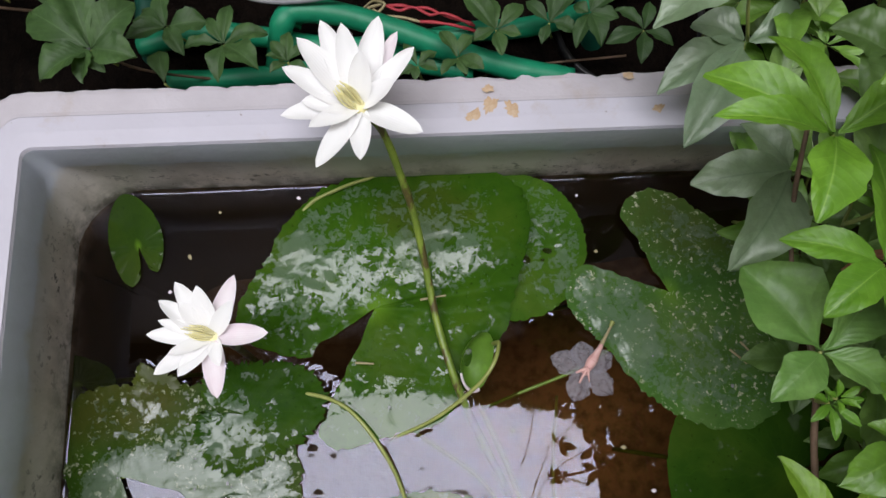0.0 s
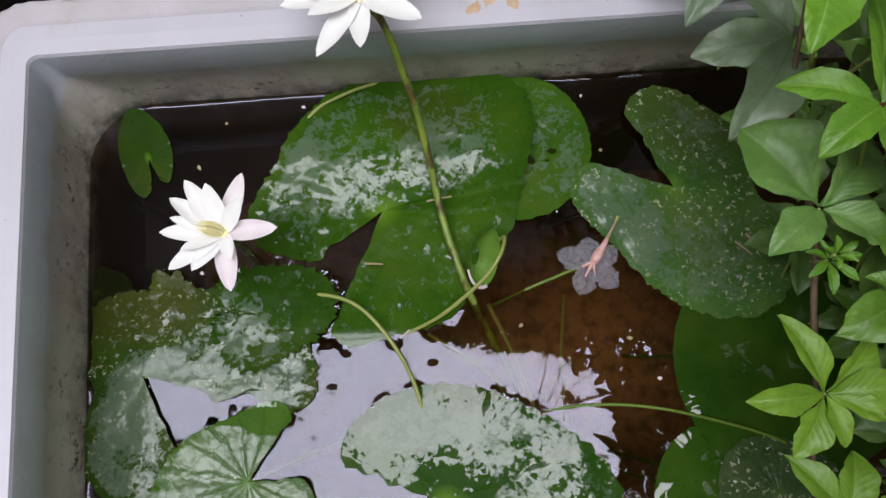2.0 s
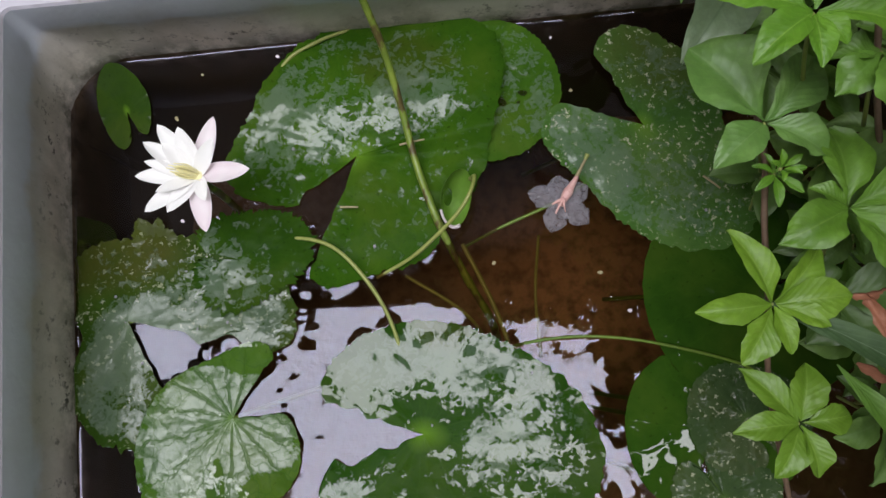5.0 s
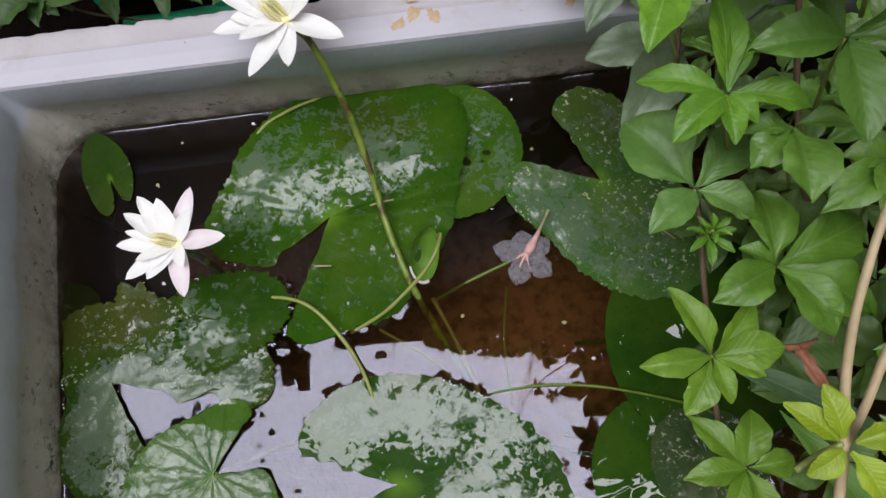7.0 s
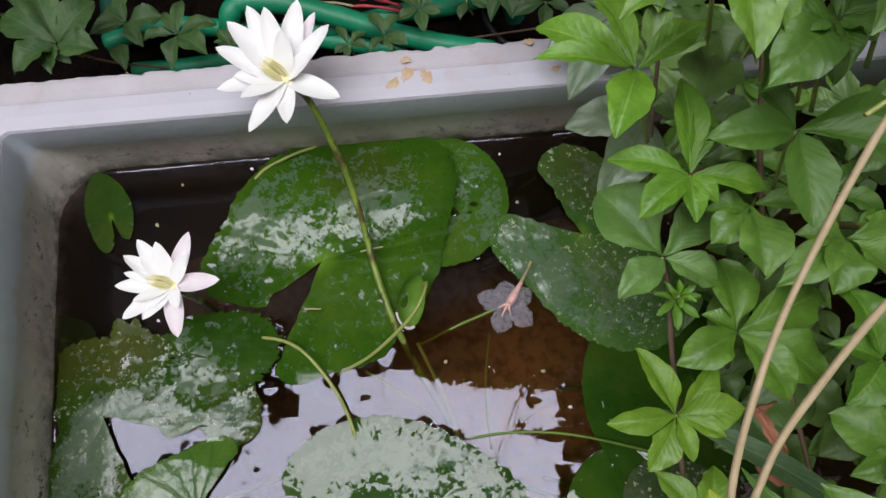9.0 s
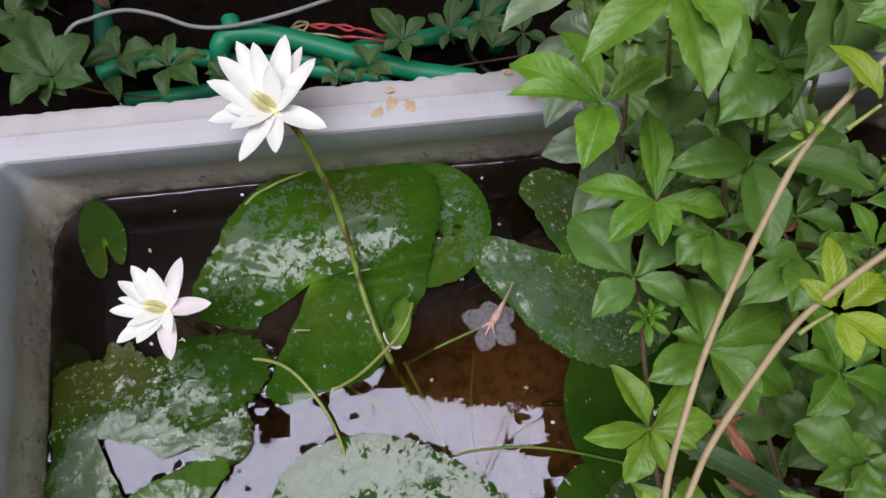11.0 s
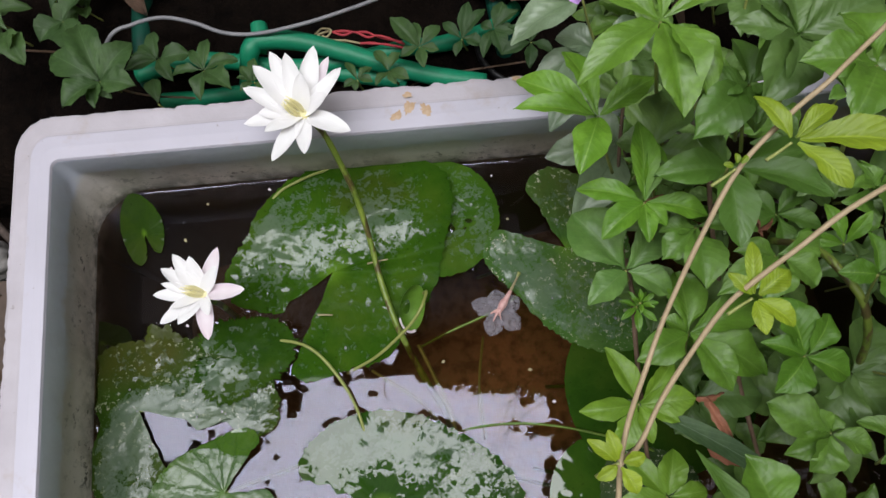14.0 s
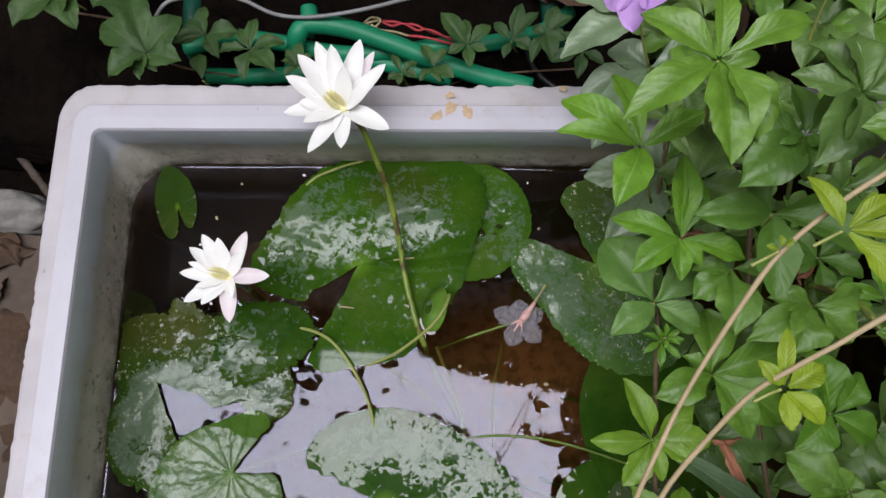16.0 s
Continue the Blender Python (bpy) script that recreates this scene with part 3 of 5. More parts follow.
def build_ground():
    bm = bmesh.new()
    rows = []
    for i in range(61):
        y = -1.15 + 1.85 * i / 60
        rows.append([(x, y, GROUND + 0.03 * noise.fractal(Vector((x * 3, y * 3, 0)), 1.0, 2.0, 4)) for x in (-3.2 + 5.1 * j / 130 for j in range(131))])
    grid(bm, rows)
    tagged(part("ground", bm, SOIL), "soil floor of the court, its shade put into the colour", "ground", kind="structure")
    bm = bmesh.new()
    rows = []
    for i in range(25):
        v = i / 24
        row = []
        for j in range(90):
            x = -0.62 + 1.9 * j / 89
            y = 0.385 + 0.3 * v
            z = -0.03 - 0.3 * max(0, -0.33 - x) + 0.05 * v + 0.025 * noise.fractal(Vector((x * 9, y * 9, 4)), 1.0, 2.0, 4)
            row.append((x, y, z))
        rows.append(row)
    rows.insert(0, [(x, y, GROUND - 0.03) for x, y, z in rows[0]])
    grid(bm, rows)
    tagged(part("soil_bank", bm, SOIL), "heaped soil behind the tub, its shade put into the colour", "soil", kind="structure")


build_ground()
slab("paving", -3.1, -0.36, -1.08, 0.285, GROUND - 0.02, GROUND + 0.035, PAVING)
slab("wall_north", -3.3, 1.9, 0.67, 0.95, GROUND - 0.1, TOP, WALLS)
# these three walls are unseen, added to keep the light from overhead narrow
slab("wall_south", -3.3, 1.9, -1.28, -1.1, GROUND - 0.1, TOP, WALLS)
slab("wall_west", -3.3, -3.12, -1.1, 0.67, GROUND - 0.1, TOP, WALLS)
slab("wall_east", 1.72, 1.9, -1.1, 0.67, GROUND - 0.1, TOP, WALLS)


# ---- the tub ----
CORNERS = [(-0.290, 0.314), (0.52, 0.349), (0.57, -0.30), (-0.2375, -0.29)]


def ring(offset, z, radius, n=9, ragged=0.0):
    """A rounded four-sided loop, offset outward from the inner edge of the rim."""
    pts = []
    cs = [Vector(c) for c in CORNERS]
    for i, c in enumerate(cs):
        a, b = (cs[i - 1] - c).normalized(), (cs[(i + 1) % 4] - c).normalized()
        half = a.angle(b) / 2
        inward = (a + b).normalized()
        corner = c - inward * (offset / math.sin(half))
        r = max(radius, 0.002)
        mid = corner + inward * (r / math.sin(half))
        p0, p1 = corner + a * (r / math.tan(half)), corner + b * (r / math.tan(half))
        a0, a1 = math.atan2(*(p0 - mid).yx), math.atan2(*(p1 - mid).yx)
        while a1 - a0 > math.pi:
            a1 -= 2 * math.pi
        while a1 - a0 < -math.pi:
            a1 += 2 * math.pi
        for k in range(n):
            w = a0 + (a1 - a0) * k / (n - 1)
            pts.append(mid + Vector((math.cos(w), math.sin(w))) * r)
        nxt = cs[(i + 1) % 4]
        end = pts[-1]
        for k in range(1, 150):
            pts.append(end.lerp(nxt - b * (r / math.tan(half)) + (end - (c + b * (r / math.tan(half)))), k / 150))
    out = []
    for p in pts:
        chip = max(0.0, noise.noise(Vector((p.x * 170, p.y * 170, 4))) - 0.15) + 0.6 * max(0.0, noise.noise(Vector((p.x * 420, p.y * 420, 9))))
        d = ragged * (0.55 * noise.fractal(Vector((p.x * 50, p.y * 50, 1)), 1.0, 2.0, 2) - 1.1 * chip)
        q = p + (p - Vector((0.14, 0.02))).normalized() * d
        side = CORNERS[0][0] + (CORNERS[0][1] - q.y) * 0.0869
        if q.x < side:
            q.x = side + (q.x - side) * 0.76
        out.append((q.x, q.y, z + 0.5 * d))
    return out


def loft(rings):
    bm = bmesh.new()
    grid(bm, [r + [r[0]] for r in rings])
    bmesh.ops.remove_doubles(bm, verts=bm.verts, dist=1e-6)
    return bm


def build_tub():
    tub = thing("water_tub", (0, 0, GROUND), "grey cement tub with a white chipped rim, filled with pond water", "tub")
    tub.location = (0, 0, 0)
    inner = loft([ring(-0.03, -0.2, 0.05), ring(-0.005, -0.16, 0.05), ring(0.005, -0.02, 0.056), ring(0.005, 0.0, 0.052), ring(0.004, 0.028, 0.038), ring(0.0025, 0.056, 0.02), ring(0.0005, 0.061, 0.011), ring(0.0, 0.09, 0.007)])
    part("basin_wall", inner, TUB, tub, "grey cement inner wall stained at the waterline, underwater dimness put into its colour")
    base = bmesh.new()
    grid(base, [[(-0.27 + 0.82 * j / 40, -0.28 + 0.62 * i / 30, -0.185 + 0.012 * noise.fractal(Vector((j * 0.2, i * 0.2, 3)), 1.0, 2.0, 4)) for j in range(41)] for i in range(31)])
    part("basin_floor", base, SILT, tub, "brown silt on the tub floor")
    part("rim", loft([ring(0.0, 0.09, 0.007), ring(0.0012, 0.0925, 0.008), ring(0.012, 0.0935, 0.016), ring(0.0235, 0.0935, 0.02), ring(0.025, 0.0918, 0.02)]), RIM, tub, "smooth white inner strip of the rim", True)
    part("rim_edge", loft([ring(0.025, 0.0918, 0.02), ring(0.028, 0.0912, 0.023), ring(0.042, 0.0905, 0.032, ragged=0.0006), ring(0.0458, 0.0893, 0.034, ragged=0.003), ring(0.0463, 0.078, 0.034, ragged=0.003), ring(0.04, 0.072, 0.034)]), RIM_OUT, tub, "cream outer strip of the rim with a ragged chipped edge", True)
    part("outer_wall", loft([ring(0.04, 0.072, 0.034), ring(0.03, 0.06, 0.04), ring(0.0, GROUND + 0.004, 0.05)]), TUB, tub)


build_tub()


PADS = []


# ---- lily pads ----
def profile_radius(shape, a):
    """The radius at heading a, eased between the given headings."""
    keys = sorted(shape)
    return float(np.interp(a % 360, keys, [shape[k] for k in keys], period=360))


def pad(at, shape, material, label, notch=0.0, gap=10.0, seed=0, z=0.0015, relief=0.0015, curl=0.002, teeth=0.004, tilt=(0, 0), stem=True, ribs=0.12, ridge=0.0, ridge_at=0.0, rise=0.0, wave=0.1, taper=0.3, dip=None, flood=None):
    """A floating pad: shape gives the radius round the hub as a mean and waves of order 1, 2, 3; notch and gap are degrees."""
    ob = thing("lily_pad", (at[0], at[1], z), label, "lily pad", "lily pads in the tub")
    na, nr = 260, 18
    rows, uvs, radii = [], [], []
    for i in range(na + 1):
        u = i / na
        a = radians(notch + gap + (360 - 2 * gap) * u)
        r = profile_radius(shape, math.degrees(a)) if isinstance(shape, dict) else shape[0] + sum(shape[2 * k - 1] * math.cos(k * a) + shape[2 * k] * math.sin(k * a) for k in range(1, (len(shape) + 1) // 2))
        edge = min(u, 1 - u) * 2 * math.pi
        r *= 1 - taper * math.exp(-edge * 9)
        r *= 1 + teeth * (noise.noise(Vector((a * 9, seed, 0))) * 2 + noise.noise(Vector((a * 26, seed, 2))) * 2.2 + 1.6 * abs(noise.noise(Vector((a * 55, seed, 5)))))
        radii.append(r)
        row, ur = [], []
        for j in range(nr + 1):
            s = 0.003 + 0.997 * j / nr
            b = a + wave * math.exp(-edge * 2.5) * (noise.noise(Vector((s * 5, seed, 7 if u < 0.5 else 3))) + 0.5 * noise.noise(Vector((s * 13, seed, 8))))
            x, y = r * s * math.cos(b), r * s * math.sin(b)
            h = relief * noise.fractal(Vector((x * 26 + seed, y * 26, seed)), 1.0, 2.0, 3)
            h += relief * ribs * s * math.sin(a * 17 + 3 * noise.noise(Vector((a * 2, seed, s))))
            q = min(1, max(0, (y + 0.006 + 0.012 * noise.noise(Vector((x * 30, seed, 1)))) / 0.055))
            h += rise * q * q * (3 - 2 * q)
            h += ridge * math.exp(-((u * 360 - ridge_at) / 6) ** 2) * s * (1.3 - s)
            if dip:
                q = min(1, max(0, (dip[0] - x) / 0.04)) * min(1, max(0, (y + 0.03) / 0.04))
                h -= dip[1] * q * q * (3 - 2 * q)
            h += curl * max(0, s - 0.8) * 5 * noise.noise(Vector((a * 4, seed, 9)))
            if flood:
                q = min(1, max(0, (flood[0] - y) / 0.045))
                q = q * q * (3 - 2 * q)
                h = h * (1 - q) - flood[1] * q
            row.append((x, y, h))
            ur.append((u, s))
        rows.append(row)
        uvs.append(ur)
    if z > -0.003:
        PADS.append((at, radii, notch, gap))
    bm = bmesh.new()
    grid(bm, rows, uvs)
    top = part("blade", bm, material, ob)
    top.matrix_local = pose(0, 0, 0, tilt[0], tilt[1], 0)
    if stem:
        bm = bmesh.new()
        d = Vector((0.06, 0.03, 0)) if at[0] < 0.05 else Vector((-0.08, 0.02, 0))
        tube(bm, [(0, 0, -0.003), d * 0.3 + Vector((0, 0, -0.05)), d + Vector((0, 0, -0.18))], 0.002, 0.0022, 6)
        part("stem", bm, STEM, ob)
    return ob


pad((-0.053, 0.223), (0.1043, 0.0115, 0.0124, -0.0024, 0.0086, -0.0053, 0.0089, 0.0009, 0.0002, -0.0072, -0.0023, 0.0027, 0.001, 0.0007, -0.004), PAD_A, "large green lily pad with wet glossy patches, floating", 231, 16, 1, 0.0032, 0.0022, 0.002, 0.014, ridge=0.012, ridge_at=134, rise=0.0093, taper=0.06, flood=(-0.008, 0.0024))
pad((0.056, 0.274), (0.061, -0.0032, 0.0006), PAD_TUCKED, "green lily pad tucked under a larger one", 200, 6, 2, 0.0012, 0.0018, 0.001, 0.012, rise=0.004)
pad((0.176, 0.237), (0.0799, 0.0043, -0.0108, -0.0084, -0.0103, -0.0092, -0.003, 0.0005, 0.0032, -0.0037, 0.0019), PAD_OLD, "dark speckled lily pad with a wide open notch", 141, 21, 3, 0.0025, 0.0016, 0.001, 0.013, rise=0.005, taper=0.08)
pad((-0.232, 0.099), (0.0827, 0.0363, -0.0109, 0.003, -0.0095, 0.0086, 0.0052, 0.0003, -0.002), PAD_WORN, "broad worn lily pad with ragged edges, under a water film", 322, 24, 4, 0.0045, 0.0013, 0.001, 0.026, ribs=0.0, tilt=(1.2, 0.4), wave=0.14, taper=0.12, dip=(-0.018, 0.008))
pad((-0.143, 0.142), (0.043, 0.004, 0.002, 0.004, 0.003, 0.003, 0.003), PAD_DARK, "small ragged green lily pad overlapping a larger one", 170, 5, 5, 0.0065, 0.0016, 0.001, 0.06, ribs=0.0)
pad((-0.213, 0.159), {20: 0.018, 60: 0.014, 85: 0.021, 100: 0.015, 125: 0.025, 150: 0.02, 200: 0.016, 270: 0.012, 330: 0.015}, SCRAP, "torn brownish scrap of lily pad on a worn one", 260, 6, 14, 0.0055, 0.0016, 0.001, 0.05, stem=False, ribs=0.0)
pad((-0.149, 0.023), (0.0618, -0.0087, -0.0123, -0.0035, 0.006, -0.0037, -0.0023, -0.0028, -0.0017), PAD_VEINED, "pale veined round lily pad with a curled edge", 30, 27, 6, 0.0045, 0.0014, 0.003, 0.01, ribs=0.1, taper=0.1)
pad((-0.008, 0.006), (0.0957, 0.0149, -0.0064, 0.0098, -0.0029, 0.0079, -0.0039, -0.0004, -0.0036), PAD_WET, "large lily pad awash with a bright water film", 180, 19, 7, 0.002, 0.0016, 0.001, 0.016, wave=0.2, taper=0.1)
pad((0.25, 0.1), (0.086, 0.0, 0.0, 0.003, 0.0, 0.002, 0.0), PAD_DEEP, "green lily pad flooded by a thin sheet of water", 20, 4, 8, 0.0014, 0.0002, 0.0)
pad((0.203, 0.0), (0.062, 0.0, 0.0, 0.004, 0.0, 0.003, 0.0), PAD_DEEP, "green lily pad flooded by a thin sheet of water", 250, 4, 13, 0.0008, 0.0002, 0.0)
pad((0.228, 0.008), (0.042, 0.0, 0.0, 0.003, 0.0, 0.002, 0.0), PAD_PALE, "small grey-green old lily pad", 300, 5, 9, 0.0026, 0.0016, 0.001, 0.02)
pad((0.205, -0.046), (0.036, 0.0, 0.0, 0.003, 0.0, 0.002, 0.0), PAD_PALE, "small grey-green old lily pad", 120, 5, 10, 0.0026, 0.0016, 0.001, 0.02)
pad((-0.277, 0.165), (0.024, 0.0, 0.0, 0.003, 0.0, 0.002, 0.0), PAD_SUNK, "small dark lily pad against the tub wall", 330, 8, 11, -0.004, 0.002, 0.001)
SMALL = {113: 0.049, 102: 0.044, 124: 0.044, 90: 0.036, 137: 0.036, 65: 0.0255, 160: 0.0265, 35: 0.0205, 190: 0.0215, 5: 0.0195, 218: 0.0215, 338: 0.0215, 320: 0.0255, 310: 0.029, 243: 0.026, 258: 0.031, 270: 0.0345, 279: 0.033, 302: 0.028}
pad((-0.2425, 0.2725), SMALL, PAD_SUNK, "small young arrow-shaped lily pad with a deep notch", 291, 9, 12, 0.0022, 0.0008, 0.001, 0.0, stem=False)


# ---- the water, drawn up or down along pads and walls ----
def build_water():
    nu, nv = 600, 460
    u, v = np.meshgrid(np.linspace(0, 1, nu), np.linspace(0, 1, nv))
    c = np.array([(-0.2935, 0.3185), (0.5245, 0.3535), (0.5745, -0.3045), (-0.2425, -0.2945)])
    x = (1 - u) * (1 - v) * c[3, 0] + u * (1 - v) * c[2, 0] + (1 - u) * v * c[0, 0] + u * v * c[1, 0]
    y = (1 - u) * (1 - v) * c[3, 1] + u * (1 - v) * c[2, 1] + (1 - u) * v * c[0, 1] + u * v * c[1, 1]
    side = np.minimum(np.minimum(u, 1 - u) * 0.81, np.minimum(v, 1 - v) * 0.63)
    z = (0.0022 + 0.0005 * np.sin(x * 37.0) * np.cos(y * 29.0)) * np.exp(-side / 0.0018)
    for k, (at, radii, notch, gap) in enumerate(PADS):
        dx, dy = x - at[0], y - at[1]
        a = np.degrees(np.arctan2(dy, dx))
        edge = np.hypot(dx, dy) - np.interp((a - notch) % 360, np.linspace(gap, 360 - gap, len(radii)), radii)
        pull = np.sin(a * 0.11 + k * 2.1) + 0.8 * np.sin(a * 0.31 + k) + 0.7 * np.sin(a * 0.07 + k * 0.7)
        z += (0.00045 if max(radii) > 0.05 else 0.0002) * pull * np.exp(-np.abs(edge) / 0.0026)
    # small menisci at the teeth of the pads
    rng = random.Random(17)
    spots = [(-0.096, 0.116), (-0.074, 0.118), (-0.044, 0.122), (-0.091, 0.15), (-0.016, 0.102), (-0.09, 0.086), (0.183, 0.154)]
    for at, radii, notch, gap in PADS[:7]:
        for k in range(9):
            u0 = rng.random()
            a, r = radians(notch + gap + (360 - 2 * gap) * u0), radii[int(u0 * (len(radii) - 1))] + rng.uniform(0.001, 0.004)
            spots.append((at[0] + r * math.cos(a), at[1] + r * math.sin(a)))
    for px, py in spots:
        w = rng.uniform(0.0022, 0.0042)
        near = (np.abs(x - px) < 0.015) & (np.abs(y - py) < 0.015)
        z[near] += rng.choice((0.5, 1.0, -0.5)) * 0.0009 * np.exp(-((x[near] - px) ** 2 + (y[near] - py) ** 2) / w ** 2)
    me = bpy.data.meshes.new("water")
    ids = np.arange(nu * nv).reshape(nv, nu)
    quads = np.stack([ids[:-1, :-1], ids[:-1, 1:], ids[1:, 1:], ids[1:, :-1]], -1).reshape(-1, 4)
    me.from_pydata(np.stack([x, y, z], -1).reshape(-1, 3).tolist(), [], quads.tolist())
    me.materials.append(WATER)
    smooth(me)
    tagged(new("water", me), "still brown pond water mirroring the sky", "water", kind="structure")


build_water()


# ---- water lily flowers ----
def petal_bm(m, length, width, cup, seed):
    """A boat-shaped petal, widest before its middle and drawn out to a point."""
    bm = bmesh.new()
    rows, uvs = [], []
    for i in range(13):
        s = i / 12
        along = 0.12 + 0.88 * s ** 0.95
        w = width * 0.5 * abs(math.sin(math.pi * along)) ** (0.8 if along < 0.5 else 0.62) + 0.0002
        z = cup * length * (s * s * 0.35)
        row, ur = [], []
        for j in range(-3, 4):
            v = j / 3
            zz = z + 0.3 * w * v * v + 0.05 * width * noise.noise(Vector((s * 4, v * 2, seed)))
            row.append(m @ Vector((length * s * (1 - 0.06 * cup), v * w, zz)))
            ur.append((0.5 + v / 2, s))
        rows.append(row)
        uvs.append(ur)
    grid(bm, rows, uvs)
    return bm


def flower(at, petals, width, lean, stem, label, seed):
    """petals: (heading, reach, elevation, pinkish, breadth); lean: where the centre of the flower points."""
    ob = thing("water_lily", at, label, "flower", "white water lilies")
    rnd = random.Random(seed)
    for k, (a, reach, e, pink, wide) in enumerate(petals):
        m = pose(0, 0, 0.0004 * (k % 4), 0, 0, a) @ pose(0.001, 0, 0, rnd.uniform(-8, 8), -e, 0)
        part("petal", petal_bm(m, reach / math.cos(radians(e)), wide * 1.05, rnd.uniform(0.0, 0.25), rnd.uniform(0, 40)), PETAL_PINK if pink else PETAL, ob)
    axis = Vector(lean)
    turn = axis.to_track_quat("Z", "Y").to_matrix().to_4x4()
    for k in range(30):
        a, sp = rnd.uniform(0, 2 * math.pi), rnd.uniform(0.1, 1) ** 0.6
        bm = bmesh.new()
        ln = axis.length * rnd.uniform(0.75, 1.1)
        out = Vector((math.cos(a), math.sin(a), 0)) * width * 0.42 * sp
        pts = [turn @ (out * 0.5), turn @ (out + Vector((0, 0, ln * 0.55))), turn @ (out * 0.75 + Vector((0, 0, ln)))]
        tube(bm, pts, width * 0.044, width * 0.026, 5, n=3)
        part("stamen", bm, STAMEN, ob)
    bm = bmesh.new()
    bmesh.ops.create_uvsphere(bm, u_segments=12, v_segments=8, radius=width * 0.36)
    bmesh.ops.transform(bm, matrix=Matrix.Diagonal((1, 1, 0.6, 1)), verts=bm.verts)
    part("receptacle", bm, STAMEN, ob)
    bm = bmesh.new()
    tube(bm, [Vector(p) - Vector(at) for p in stem], 0.0026, 0.0032, 10, 0.16)
    part("stem", bm, STEM_MOTTLED, ob)
    return ob


PETALS_A = [(159, 0.049, 16, 0, 0.0151), (137, 0.051, 20, 0, 0.0165), (116, 0.053, 18, 0, 0.0158), (103, 0.045, 24, 0, 0.0151), (78, 0.054, 16, 0, 0.0165), (63, 0.051, 10, 1, 0.0115), (44, 0.047, 14, 0, 0.0129), (22, 0.024, 28, 0, 0.0144), (-24, 0.042, 0, 0, 0.0158), (-87, 0.035, -4, 0, 0.0129), (-121, 0.047, -6, 0, 0.0137), (-146, 0.034, 12, 0, 0.0122), (-169, 0.047, 6, 0, 0.0151), (85, 0.026, 38, 0, 0.0137), (150, 0.036, 12, 0, 0.0137), (-178, 0.034, 10, 0, 0.0137)]
PETALS_B = [(180, 0.040, 8, 0, 0.0118), (166, 0.032, 20, 0, 0.0086), (148, 0.038, 18, 0, 0.0125), (125, 0.040, 16, 0, 0.0133), (107, 0.031, 24, 0, 0.0133), (73, 0.041, 6, 1, 0.0125), (53, 0.025, 30, 0, 0.0110), (3, 0.036, 0, 1, 0.0133), (-67, 0.021, 20, 0, 0.0094), (-81, 0.039, -6, 1, 0.0141), (-123, 0.031, 10, 0, 0.0118), (-142, 0.041, 4, 0, 0.0133), (-149, 0.027, 22, 0, 0.0086), (136, 0.028, 22, 0, 0.0118)]
STEM_A = [(-0.053, 0.32, 0.141), (-0.0405, 0.312, 0.128), (-0.031, 0.298, 0.095), (-0.0215, 0.278, 0.06), (-0.0135, 0.248, 0.03), (-0.005, 0.210, 0.013), (0.006, 0.175, 0.009), (0.0165, 0.15, -0.002), (0.033, 0.118, -0.02), (0.05, 0.088, -0.045), (0.06, 0.06, -0.12)]
flower((-0.053, 0.32, 0.143), PETALS_A, 0.0155, (-0.010, 0.004, 0.016), STEM_A, "open white water lily with a yellow centre on a tall stem", 3)
flower((-0.151, 0.188, 0.078), PETALS_B, 0.0135, (-0.013, 0.001, 0.014), [(-0.152, 0.187, 0.076), (-0.155, 0.190, 0.04), (-0.158, 0.193, 0.0), (-0.15, 0.18, -0.12)], "open white water lily with pink-tinged outer petals, low over the water", 4)

# ---- vines ----
vine = thing("climbing_vine", (0.3, 0.1, GROUND), "leafy green climbing vine spilling over the tub", "vine")
leaf_seeds = itertools.count(100)


def vine_leaf(at, lobes, material):
    k = next(leaf_seeds)
    add_leaf(vine, at, lobes, material, k, (4 * math.sin(k * 2.4), 4 * math.cos(k * 1.7)), 4, (0.018, -0.01, -0.06))


vine_leaf((0.175, 0.253, 0.342), [(147, 0.044, 0.41), (88, 0.038, 0.31), (27, 0.049, 0.33), (-145, 0.055, 0.35), (-86, 0.055, 0.43), (-65, 0.047, 0.44)], LEAF_FRESH)
vine_leaf((0.155, 0.237, 0.272), [(145, 0.056, 0.33), (175, 0.050, 0.31), (-112, 0.041, 0.52), (106, 0.054, 0.27), (31, 0.041, 0.38)], LEAF_YOUNG)
vine_leaf((0.184, 0.191, 0.244), [(87, 0.054, 0.32), (162, 0.042, 0.35), (-143, 0.035, 0.48), (-92, 0.025, 0.50), (-55, 0.019, 0.49), (-17, 0.038, 0.39), (72, 0.045, 0.31)], LEAF_YOUNG)
vine_leaf((0.225, 0.198, 0.276), [(-175, 0.043, 0.42), (-90, 0.046, 0.49), (-23, 0.056, 0.37), (12, 0.050, 0.31), (128, 0.028, 0.50)], LEAF)
vine_leaf((0.221, 0.118, 0.181), [(91, 0.043, 0.62), (152, 0.021, 0.54), (-155, 0.041, 0.55), (-61, 0.045, 0.50), (-29, 0.060, 0.50), (22, 0.057, 0.43)], LEAF_FRESH)
vine_leaf((0.182, 0.162, 0.190), [(127, 0.053, 0.70), (-141, 0.036, 0.55), (47, 0.048, 0.51), (-31, 0.035, 0.53)], LEAF_PALE)
vine_leaf((0.187, 0.074, 0.160), [(115, 0.044, 0.35), (46, 0.039, 0.39), (-176, 0.041, 0.35), (-123, 0.035, 0.49), (3, 0.037, 0.52), (-28, 0.027, 0.38), (-77, 0.026, 0.40)], LEAF_LIME)
